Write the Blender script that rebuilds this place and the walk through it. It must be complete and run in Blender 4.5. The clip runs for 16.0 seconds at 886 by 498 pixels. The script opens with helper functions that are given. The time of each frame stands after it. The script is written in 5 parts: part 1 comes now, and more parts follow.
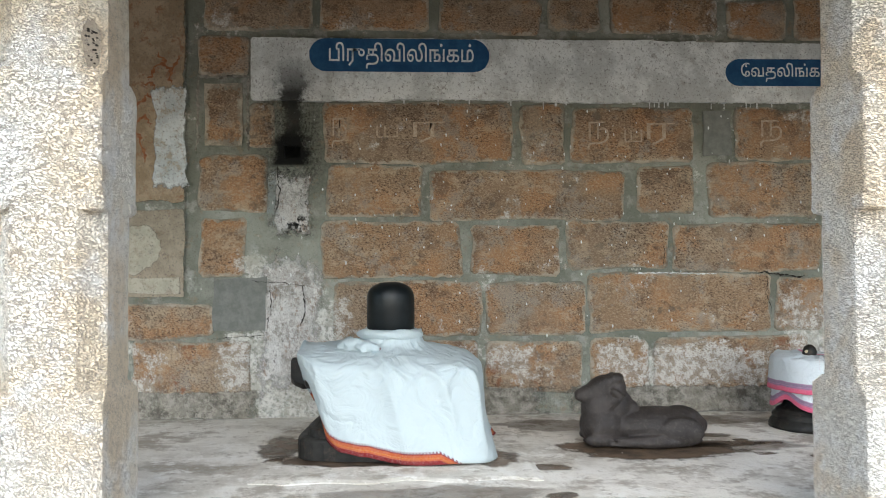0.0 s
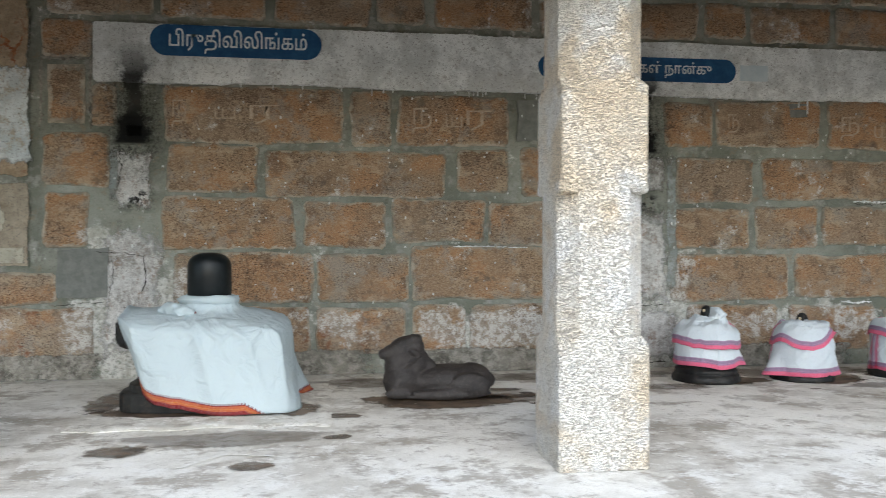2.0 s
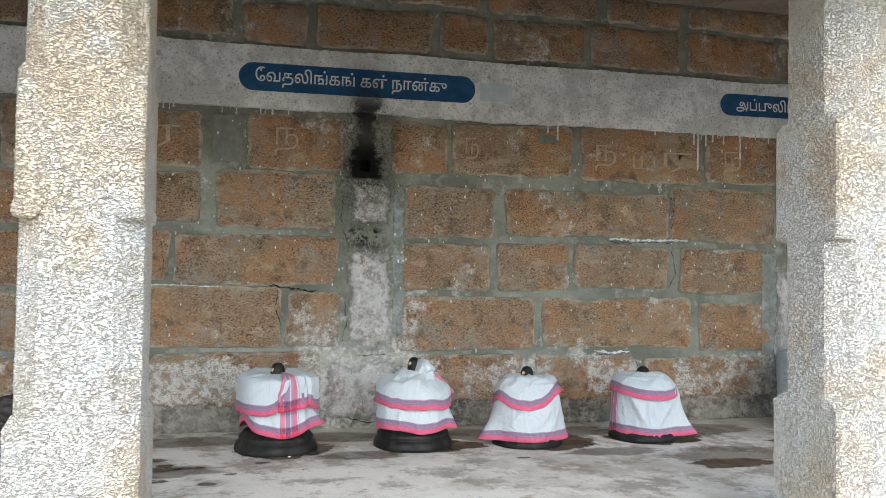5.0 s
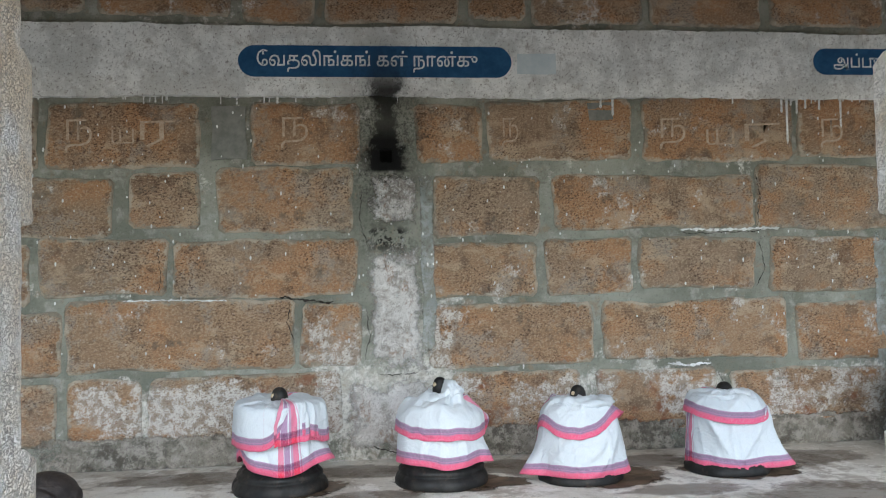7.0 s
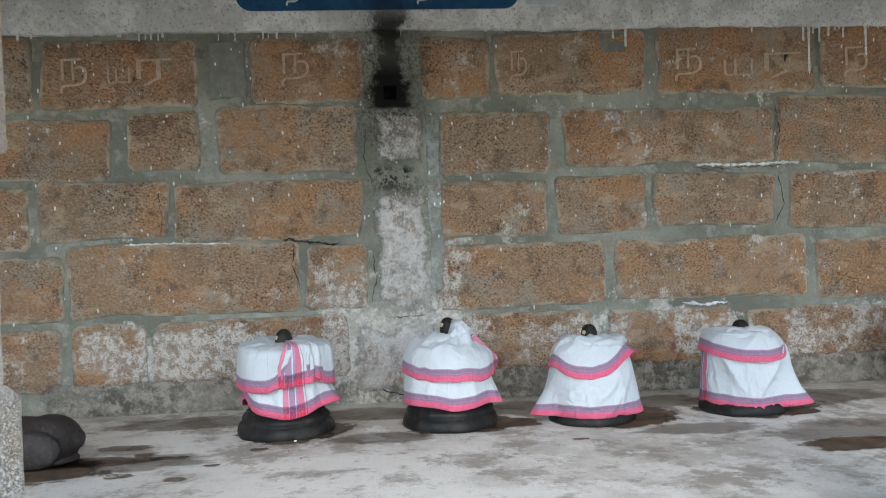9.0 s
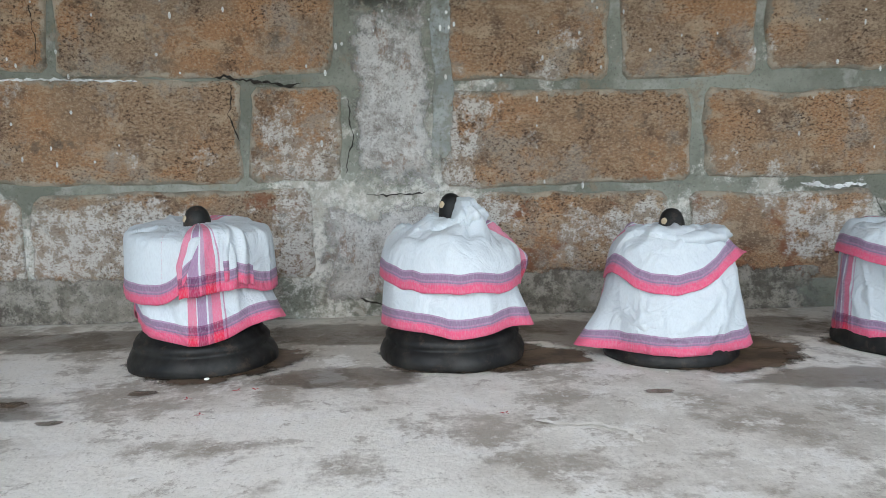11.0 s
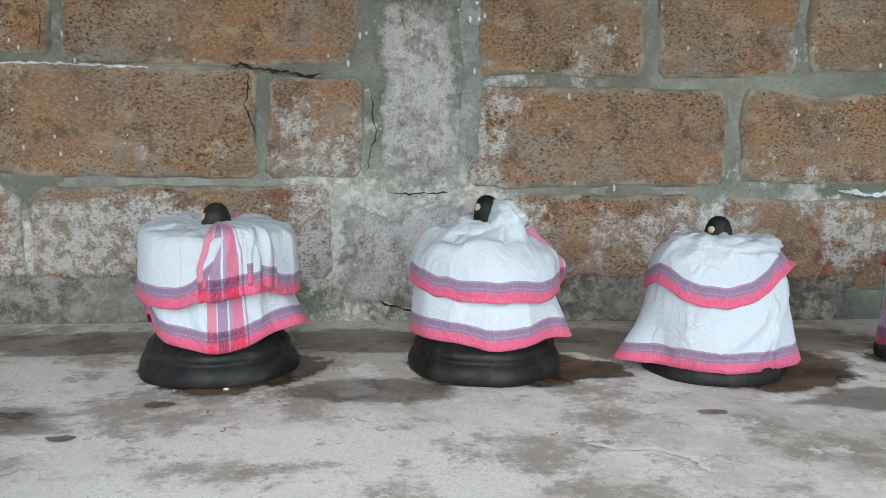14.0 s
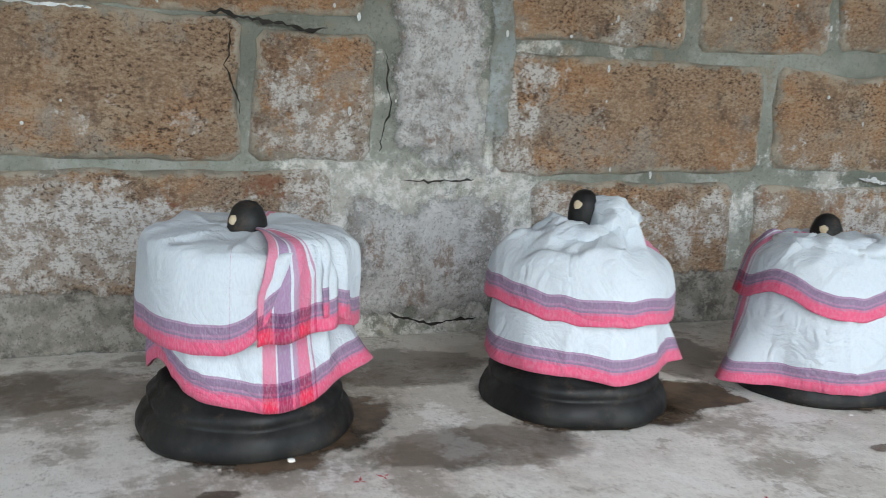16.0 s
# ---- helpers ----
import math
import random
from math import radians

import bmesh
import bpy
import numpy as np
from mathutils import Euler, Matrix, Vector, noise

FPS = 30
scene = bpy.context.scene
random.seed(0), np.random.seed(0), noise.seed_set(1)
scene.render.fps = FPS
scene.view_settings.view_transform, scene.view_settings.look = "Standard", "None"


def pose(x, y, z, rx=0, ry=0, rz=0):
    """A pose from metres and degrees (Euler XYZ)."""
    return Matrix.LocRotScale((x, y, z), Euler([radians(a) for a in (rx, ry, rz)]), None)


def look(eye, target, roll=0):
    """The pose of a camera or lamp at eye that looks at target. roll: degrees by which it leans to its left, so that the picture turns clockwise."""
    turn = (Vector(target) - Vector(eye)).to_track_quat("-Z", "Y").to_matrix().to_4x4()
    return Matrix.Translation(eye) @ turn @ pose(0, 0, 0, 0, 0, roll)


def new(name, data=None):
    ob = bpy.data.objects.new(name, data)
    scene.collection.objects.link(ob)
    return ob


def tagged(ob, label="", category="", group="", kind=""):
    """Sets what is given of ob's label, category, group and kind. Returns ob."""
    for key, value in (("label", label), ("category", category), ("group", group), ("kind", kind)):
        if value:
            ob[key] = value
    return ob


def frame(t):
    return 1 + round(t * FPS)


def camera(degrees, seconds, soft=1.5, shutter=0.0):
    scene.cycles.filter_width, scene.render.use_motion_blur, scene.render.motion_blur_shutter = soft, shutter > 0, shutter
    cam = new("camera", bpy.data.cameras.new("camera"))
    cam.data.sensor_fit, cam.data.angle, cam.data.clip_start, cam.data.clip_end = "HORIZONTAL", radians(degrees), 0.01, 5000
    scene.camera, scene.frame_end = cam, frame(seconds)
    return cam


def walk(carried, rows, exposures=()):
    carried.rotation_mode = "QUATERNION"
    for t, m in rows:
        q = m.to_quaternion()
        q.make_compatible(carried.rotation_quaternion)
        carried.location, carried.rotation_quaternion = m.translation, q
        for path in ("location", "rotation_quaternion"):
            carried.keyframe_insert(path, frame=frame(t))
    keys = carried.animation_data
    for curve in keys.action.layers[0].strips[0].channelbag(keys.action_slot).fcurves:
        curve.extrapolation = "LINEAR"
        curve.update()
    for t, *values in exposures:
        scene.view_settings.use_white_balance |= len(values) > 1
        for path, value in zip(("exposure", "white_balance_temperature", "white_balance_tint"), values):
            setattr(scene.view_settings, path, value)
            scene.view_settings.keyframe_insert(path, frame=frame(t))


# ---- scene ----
cam = camera(55.7, 16.0, soft=0.7, shutter=0.3)
EXPOSURES = [(0, 1.28, 6050, 6), (0.5, 1.02, 6000, 6), (2.5, 1.02, 6000, 6), (4, 1.12, 6000, 6), (4.5, 1.12, 6000, 6), (7, 1.32, 5780, 6), (7.5, 1.2, 5780, 6), (9, 1.14, 5760, 6), (12, 1.2, 5800, 5), (16, 1.22, 5800, 5)]
PATH = [
    (0, (0.031, -0.012, 1.182), (0.145, 1.985, 1.232), -0.3),
    (0.5, (0.284, -0.204, 1.15), (0.381, 1.794, 1.156), 0.1),
    (1, (0.417, -0.414, 1.172), (0.496, 1.584, 1.168), 0.0),
    (1.5, (0.53, -0.632, 1.142), (0.647, 1.364, 1.136), 0.2),
    (2, (0.782, -0.747, 1.17), (1.076, 1.231, 1.158), 0.1),
    (2.5, (1.141, -0.814, 1.173), (1.478, 1.157, 1.172), 0.4),
    (3, (1.447, -0.78, 1.169), (1.804, 1.187, 1.171), 0.8),
    (3.5, (1.791, -0.542, 1.179), (2.18, 1.42, 1.2), 1.2),
    (4, (2.132, -0.346, 1.186), (2.574, 1.604, 1.23), -0.4),
    (4.5, (2.565, -0.193, 1.211), (3.032, 1.751, 1.26), -0.1),
    (4.7, (2.692, -0.131, 1.226), (3.169, 1.811, 1.284), 0.6),
    (6.8, (3.539, 0.841, 1.208), (3.802, 2.821, 1.322), -1.2),
    (7, (3.567, 0.864, 1.196), (3.783, 2.85, 1.289), -1.1),
    (7.5, (3.569, 0.904, 1.182), (3.762, 2.894, 1.235), -1.2),
    (8, (3.56, 0.894, 1.189), (3.746, 2.885, 1.234), -1.5),
    (8.5, (3.596, 0.886, 1.171), (3.768, 2.878, 1.217), -1.6),
    (9, (3.65, 1.015, 1.108), (3.822, 3.008, 1.089), -1.8),
    (9.2, (3.711, 1.138, 1.089), (3.869, 3.131, 1.04), -1.8),
    (11.3, (3.911, 2.978, 0.848), (3.984, 4.958, 0.579), -0.6),
    (11.5, (3.874, 3.039, 0.858), (3.92, 5.02, 0.59), -0.7),
    (12, (3.799, 3.096, 0.883), (3.801, 5.077, 0.606), -0.7),
    (12.5, (3.81, 3.09, 0.892), (3.805, 5.07, 0.613), -0.6),
    (13, (3.881, 3.066, 0.903), (3.915, 5.046, 0.621), -0.2),
    (13.5, (3.878, 3.056, 0.901), (3.975, 5.034, 0.628), -0.1),
    (14, (3.721, 3.018, 0.878), (3.862, 4.993, 0.598), 0.6),
    (14.5, (3.374, 2.982, 0.913), (3.75, 4.925, 0.62), 1.8),
    (15, (3.11, 3.081, 0.917), (3.585, 4.997, 0.592), 2.1),
    (15.5, (2.983, 3.445, 0.886), (3.561, 5.332, 0.562), 2.6),
    (16, (2.905, 3.855, 0.887), (3.536, 5.721, 0.54), 2.2),
]
walk(cam, [(t, look(eye, target, roll)) for t, eye, target, roll in PATH], EXPOSURES)

# ---------- world, sun, light ----------
SUN_EL, SUN_AZ = 38.0, 182.0
world = bpy.data.worlds.new("overcast_sky")
scene.world = world
world.use_nodes = True
wt = world.node_tree
sky = wt.nodes.new("ShaderNodeTexSky")
sky.sky_type = "NISHITA"
sky.sun_disc = False
sky.sun_elevation, sky.sun_rotation = radians(SUN_EL), radians(SUN_AZ)
sky.air_density, sky.dust_density = 1.0, 1.5
wt.links.new(sky.outputs[0], wt.nodes["Background"].inputs[0])
wt.nodes["Background"].inputs[1].default_value = 0.14
sun = new("sun", bpy.data.lights.new("sun", "SUN"))
sun.data.energy, sun.data.angle, sun.data.color = 1.35, radians(90), (1.0, 0.96, 0.91)
sdir = Vector((math.sin(radians(SUN_AZ)) * math.cos(radians(SUN_EL)), math.cos(radians(SUN_AZ)) * math.cos(radians(SUN_EL)), math.sin(radians(SUN_EL))))
sun.matrix_world = look(sdir * 50, (0, 0, 0))

WALL = 6.83        # front plane of the stone wall
CENTRES = (-0.80, 3.82, 7.92)   # lamp niches with their soot


# ---------- node helpers ----------
class Mat:
    def __init__(self, name, rough=0.9, spec=0.3):
        self.m = bpy.data.materials.new(name)
        self.m.use_nodes = True
        self.t = self.m.node_tree
        self.b = self.t.nodes["Principled BSDF"]
        self.b.inputs["Roughness"].default_value = rough
        self.b.inputs["Specular IOR Level"].default_value = spec
        self.pos = self.node("ShaderNodeNewGeometry").outputs["Position"]

    def node(self, kind):
        return self.t.nodes.new(kind)

    def put(self, socket, v):
        if isinstance(v, bpy.types.NodeSocket):
            self.t.links.new(v, socket)
        elif isinstance(v, tuple) and len(v) == 3 and len(socket.default_value) == 4:
            socket.default_value = (*v, 1)
        else:
            socket.default_value = v

    def noise(self, scale, detail=4, rough=0.6, vec=None, stretch=None):
        n = self.node("ShaderNodeTexNoise")
        v = vec or self.pos
        if stretch:
            mp = self.node("ShaderNodeMapping")
            mp.inputs["Scale"].default_value = stretch
            self.put(mp.inputs["Vector"], v)
            v = mp.outputs[0]
        self.put(n.inputs["Vector"], v)
        n.inputs["Scale"].default_value, n.inputs["Detail"].default_value, n.inputs["Roughness"].default_value = scale, detail, rough
        return n.outputs["Fac"]

    def voronoi(self, scale, feature="F1", stretch=None):
        n = self.node("ShaderNodeTexVoronoi")
        n.feature = feature
        v = self.pos
        if stretch:
            mp = self.node("ShaderNodeMapping")
            mp.inputs["Scale"].default_value = stretch
            self.put(mp.inputs["Vector"], v)
            v = mp.outputs[0]
        self.put(n.inputs["Vector"], v)
        n.inputs["Scale"].default_value = scale
        return n.outputs["Distance"]

    def ramp(self, fac, *stops, const=False):
        n = self.node("ShaderNodeValToRGB")
        r = n.color_ramp
        r.interpolation = "CONSTANT" if const else "LINEAR"
        while len(r.elements) < len(stops):
            r.elements.new(0.5)
        for e, (p, c) in zip(r.elements, stops):
            e.position = p
            e.color = (c, c, c, 1) if isinstance(c, (int, float)) else (*c, 1)
        self.put(n.inputs[0], fac)
        return n.outputs[0]

    def mix(self, fac, a, b, how="MIX"):
        n = self.node("ShaderNodeMix")
        n.data_type, n.blend_type = "RGBA", how
        self.put(n.inputs[0], fac)
        self.put(n.inputs[6], a)
        self.put(n.inputs[7], b)
        return n.outputs[2]

    def calc(self, op, a, b=0.0, c=0.0):
        n = self.node("ShaderNodeMath")
        n.operation = op
        for s, v in zip(n.inputs, (a, b, c)):
            self.put(s, v)
        return n.outputs[0]

    def span(self, v, a, b, lo=0.0, hi=1.0):
        n = self.node("ShaderNodeMapRange")
        n.interpolation_type = "SMOOTHSTEP"
        self.put(n.inputs[0], v)
        for s, x in zip(list(n.inputs)[1:5], (a, b, lo, hi)):
            s.default_value = x
        return n.outputs[0]

    def xyz(self):
        n = self.node("ShaderNodeSeparateXYZ")
        self.put(n.inputs[0], self.pos)
        return n.outputs

    def attr(self, name):
        n = self.node("ShaderNodeAttribute")
        n.attribute_name = name
        return n.outputs["Fac"]

    def rand(self):
        return self.node("ShaderNodeObjectInfo").outputs["Random"]

    def uv(self):
        n = self.node("ShaderNodeSeparateXYZ")
        self.put(n.inputs[0], self.node("ShaderNodeTexCoord").outputs["UV"])
        return n.outputs

    def bump(self, height, strength=0.5, dist=0.01):
        n = self.node("ShaderNodeBump")
        n.inputs["Strength"].default_value, n.inputs["Distance"].default_value = strength, dist
        self.put(n.inputs["Height"], height)
        self.put(self.b.inputs["Normal"], n.outputs[0])

    def done(self, colour):
        self.put(self.b.inputs["Base Color"], colour)
        return self.m

    def ragged(self, most=1.0, grain=11):
        """See-through towards the rim, along a noisy edge."""
        both = self.node("ShaderNodeMixShader")
        edge = self.calc("ADD", self.attr("rim"), self.calc("MULTIPLY", self.calc("SUBTRACT", self.noise(grain, 7, 0.7), 0.5), 1.3))
        self.put(both.inputs[0], self.span(edge, 0.8, 0.45, 0, most))
        self.put(both.inputs[1], self.node("ShaderNodeBsdfTransparent").outputs[0])
        self.put(both.inputs[2], self.b.outputs[0])
        self.put(self.t.nodes["Material Output"].inputs[0], both.outputs[0])

    # stains of the old wall
    def niche_gap(self, wobble, amount=0.3):
        x = self.calc("ADD", self.xyz()[0], self.calc("MULTIPLY", self.calc("SUBTRACT", wobble, 0.5), amount))
        d = None
        for c in CENTRES:
            e = self.calc("ABSOLUTE", self.calc("SUBTRACT", x, c))
            d = e if d is None else self.calc("MINIMUM", d, e)
        return d

    def near_niche(self, wobble, width):
        return self.span(self.niche_gap(wobble), width, width * 0.25)

    def soot(self):
        """Lamp soot: a black wedge over each niche, a streak above it, crumbs and smoke below."""
        z = self.xyz()[2]
        h = self.calc("DIVIDE", z, 4.0)
        width = self.ramp(h, (0.508, 0.165), (0.53, 0.165), (0.56, 0.125), (0.588, 0.085), (0.625, 0.08), (0.65, 0.10), (0.68, 0.125), (0.74, 0.10))
        core = self.span(self.calc("DIVIDE", self.niche_gap(self.noise(9, 9, 0.8), 0.36), width), 1.5, 0.6)
        high = self.calc("MULTIPLY", core, self.ramp(h, (0.503, 0), (0.512, 1.0), (0.565, 1.0), (0.60, 0.82), (0.63, 0.9), (0.655, 0.95), (0.69, 0.6), (0.725, 0.3), (0.765, 0.0)))
        speck = self.span(self.noise(48, 7, 0.8), 0.47, 0.57)
        crumbs = self.calc("MULTIPLY", self.span(self.noise(15, 8, 0.8), 0.50, 0.55), self.ramp(h, (0.355, 0), (0.378, 0.95), (0.402, 0.95), (0.41, 0.25), (0.46, 0.10), (0.50, 0.35), (0.512, 0.0)))
        low = self.calc("MULTIPLY", self.near_niche(self.noise(6, 8, 0.75), 0.25), crumbs)
        drift = self.calc("MULTIPLY", self.near_niche(self.noise(3, 8, 0.75), 0.42), self.ramp(h, (0.38, 0), (0.46, 0.5), (0.52, 0.85), (0.60, 0.9), (0.66, 0.6), (0.74, 0.15)))
        halo = self.calc("MULTIPLY", drift, self.calc("ADD", self.calc("MULTIPLY", speck, 0.55), 0.35))
        return self.calc("MINIMUM", self.calc("ADD", self.calc("MAXIMUM", high, halo), low), 0.995)

    def salt(self):
        z = self.xyz()[2]
        bias = self.calc("ADD", self.calc("MULTIPLY", self.span(z, 0.66, 0.50, 0, 0.075), self.span(z, 0.12, 0.30)), self.calc("MULTIPLY", self.near_niche(self.noise(2.5, 5), 0.75), self.span(z, 1.6, 0.55, 0, 0.14)))
        patch = self.calc("ADD", self.calc("MULTIPLY", self.noise(2.3, 9, 0.72), 0.75), self.calc("MULTIPLY", self.noise(14, 8, 0.8), 0.25))
        return self.span(self.calc("ADD", patch, bias), 0.57, 0.625)

    def shifted(self):
        """Position moved by a different amount for every object, so that no two blocks match."""
        n = self.node("ShaderNodeVectorMath")
        n.operation = "ADD"
        self.put(n.inputs[0], self.pos)
        self.put(n.inputs[1], self.calc("MULTIPLY", self.rand(), 53.0))
        return n.outputs[0]


def stone_material():
    m = Mat("laterite_block", 0.92, 0.25)
    r, own = m.rand(), m.shifted()
    base = m.ramp(r, (0.0, (0.35, 0.235, 0.145)), (0.22, (0.265, 0.20, 0.14)), (0.42, (0.375, 0.24, 0.14)), (0.63, (0.30, 0.23, 0.165)), (0.82, (0.325, 0.205, 0.12)), (1.0, (0.33, 0.26, 0.19)))
    base = m.mix(m.span(m.noise(1.9, 6, 0.62, own), 0.45, 0.58, 0, 0.8), base, (0.43, 0.235, 0.115))
    base = m.mix(m.span(m.noise(3.4, 8, 0.70, own, (1, 1, 2.2)), 0.52, 0.62, 0, 0.75), base, (0.50, 0.385, 0.265))
    base = m.mix(m.span(m.noise(5.0, 8, 0.74, own), 0.51, 0.62, 0, 0.75), base, (0.16, 0.105, 0.07))
    base = m.mix(m.span(m.noise(3.1, 9, 0.76, own), 0.51, 0.62, 0, 0.7), base, (0.34, 0.31, 0.265))
    grain, fine = m.noise(60, 5, 0.75, own, (1, 1, 1.5)), m.noise(170, 4, 0.7)
    pitted = m.span(m.noise(2.9, 5, 0.65, own), 0.40, 0.58, 0.25, 1.0)
    base = m.mix(m.calc("MULTIPLY", m.span(grain, 0.53, 0.60, 0, 0.95), pitted), base, (0.07, 0.045, 0.03))
    base = m.mix(m.span(grain, 0.47, 0.39, 0, 0.6), base, (0.52, 0.41, 0.29))
    base = m.mix(m.span(fine, 0.53, 0.63, 0, 0.5), base, (0.16, 0.105, 0.07))
    bared = m.calc("MULTIPLY", m.span(m.noise(3.6, 8, 0.74), 0.55, 0.62, 0, 0.85), m.span(m.xyz()[2], 0.75, 0.55))
    base = m.mix(bared, base, (0.24, 0.105, 0.055))
    ragged = m.calc("MULTIPLY", m.calc("SUBTRACT", m.noise(11, 9, 0.78), 0.5), 2.2)
    smear = m.calc("ADD", m.attr("rim"), ragged)
    base = m.mix(m.span(smear, 0.55, 0.75, 0, 0.85), base, m.mix(m.span(m.noise(5, 7, 0.7), 0.42, 0.60), (0.50, 0.44, 0.35), (0.255, 0.245, 0.20)))
    base = m.mix(m.calc("MULTIPLY", m.salt(), m.span(grain, 0.62, 0.50, 0.25, 0.9)), base, m.mix(m.span(m.noise(18, 7, 0.8), 0.46, 0.56), (0.68, 0.665, 0.625), (0.36, 0.30, 0.24)))
    base = m.mix(m.span(m.noise(3.8, 9, 0.76), 0.565, 0.65, 0, 0.6), base, (0.115, 0.10, 0.08))
    base = m.mix(m.soot(), base, (0.005, 0.005, 0.005))
    rough = m.calc("ADD", m.calc("MULTIPLY", m.noise(7, 8, 0.72, own), 1.4), m.calc("ADD", m.calc("MULTIPLY", grain, 0.55), m.calc("MULTIPLY", fine, 0.16)))
    m.bump(rough, 1.0, 0.02)
    return m.done(base)


def mortar_material():
    m = Mat("cement_mortar", 0.95, 0.2)
    base = m.mix(m.span(m.noise(1.7, 7, 0.66), 0.38, 0.64), (0.165, 0.172, 0.140), (0.285, 0.293, 0.250))
    base = m.mix(m.span(m.noise(5, 8, 0.72), 0.52, 0.64, 0, 0.65), base, (0.37, 0.37, 0.335))
    base = m.mix(m.span(m.noise(7, 8, 0.76), 0.55, 0.64, 0, 0.5), base, (0.26, 0.19, 0.125))
    base = m.mix(m.span(m.noise(70, 6, 0.78), 0.55, 0.63, 0, 0.5), base, (0.09, 0.085, 0.07))
    base = m.mix(m.calc("MULTIPLY", m.salt(), m.span(m.noise(30, 8, 0.8), 0.60, 0.48, 0.2, 0.95)), base, m.mix(m.span(m.noise(9, 8, 0.8), 0.45, 0.58), (0.64, 0.63, 0.59), (0.42, 0.40, 0.35)))
    base = m.mix(m.span(m.noise(3.8, 9, 0.76), 0.565, 0.65, 0, 0.6), base, (0.105, 0.10, 0.08))
    base = m.mix(m.soot(), base, (0.005, 0.005, 0.005))
    m.bump(m.calc("ADD", m.noise(6, 8, 0.68), m.calc("MULTIPLY", m.noise(60, 5), 0.2)), 1.0, 0.022)
    return m.done(base)


def plaster_material(name, a, b, flakes=(0.36, 0.29, 0.22), amount=0.66, sooty=True, ragged=False):
    m = Mat(name, 0.93, 0.2)
    base = m.mix(m.span(m.noise(3, 9, 0.78), 0.43, 0.58), a, b)
    base = m.mix(m.span(m.noise(11, 8, 0.75), amount - 0.08, amount + 0.06, 0, 0.85), base, flakes)
    base = m.mix(m.span(m.noise(55, 6, 0.78), 0.555, 0.62, 0, 0.7), base, (0.12, 0.11, 0.10))
    if sooty:
        base = m.mix(m.soot(), base, (0.005, 0.005, 0.005))
    m.bump(m.calc("ADD", m.noise(30, 8, 0.7), m.calc("MULTIPLY", m.noise(6, 7, 0.7), 2.0)), 0.8, 0.012)
    if ragged:
        m.ragged(1.0 if ragged is True else ragged, 14)
    return m.done(base)


def crumbling_material():
    """Old lime plaster: whitish, scabbed, pitted and browned."""
    m = Mat("crumbling_plaster", 0.95, 0.2)
    base = m.mix(m.span(m.noise(4.5, 10, 0.8), 0.39, 0.54), (0.31, 0.28, 0.25), (0.68, 0.665, 0.635))
    base = m.mix(m.span(m.noise(7, 9, 0.78, stretch=(1.6, 1, 0.7)), 0.54, 0.61, 0, 0.8), base, (0.32, 0.225, 0.165))
    base = m.mix(m.span(m.noise(17, 9, 0.82), 0.49, 0.58, 0, 0.85), base, (0.78, 0.77, 0.745))
    scab = m.noise(34, 8, 0.82, stretch=(1.3, 1, 0.8))
    base = m.mix(m.calc("MULTIPLY", m.span(scab, 0.55, 0.60, 0, 0.95), m.span(m.noise(3.3, 6, 0.7), 0.44, 0.58)), base, (0.045, 0.038, 0.034))
    base = m.mix(m.span(m.noise(110, 5, 0.75), 0.54, 0.62, 0, 0.55), base, (0.16, 0.14, 0.12))
    base = m.mix(m.soot(), base, (0.005, 0.005, 0.005))
    m.bump(m.calc("ADD", m.noise(14, 9, 0.8), m.calc("MULTIPLY", scab, -0.5)), 1.0, 0.022)
    m.ragged(1.0, 9)
    return m.done(base)


def granite_material():
    m = Mat("dressed_granite", 0.88, 0.3)
    peck = m.noise(60, 2, 0.5, stretch=(1.0, 1.0, 1.7))
    line = m.calc("ABSOLUTE", m.calc("SUBTRACT", peck, 0.5))
    worm = m.span(line, 0.050, 0.012)
    base = m.mix(m.span(m.noise(1.5, 6, 0.6), 0.40, 0.62), (0.82, 0.78, 0.70), (0.755, 0.635, 0.475))
    base = m.mix(m.span(m.noise(4, 5), 0.48, 0.66, 0, 0.7), base, (0.86, 0.85, 0.83))
    base = m.mix(m.span(m.noise(3, 6, 0.62), 0.52, 0.70, 0, 0.45), base, (0.68, 0.53, 0.36))
    gate = m.span(m.noise(24, 4, 0.6), 0.38, 0.56, 0.15, 0.85)
    base = m.mix(m.calc("MULTIPLY", worm, gate), base, (0.36, 0.32, 0.27))
    base = m.mix(m.span(m.noise(4.3, 9, 0.78), 0.62, 0.70, 0, 0.45), base, (0.29, 0.28, 0.26))
    base = m.mix(m.span(m.noise(190, 4, 0.75), 0.56, 0.63, 0, 0.4), base, (0.28, 0.25, 0.21))
    m.bump(m.calc("ADD", m.span(line, 0.0, 0.09), m.calc("MULTIPLY", m.noise(20, 6), 0.9)), 1.0, 0.012)
    return m.done(base)


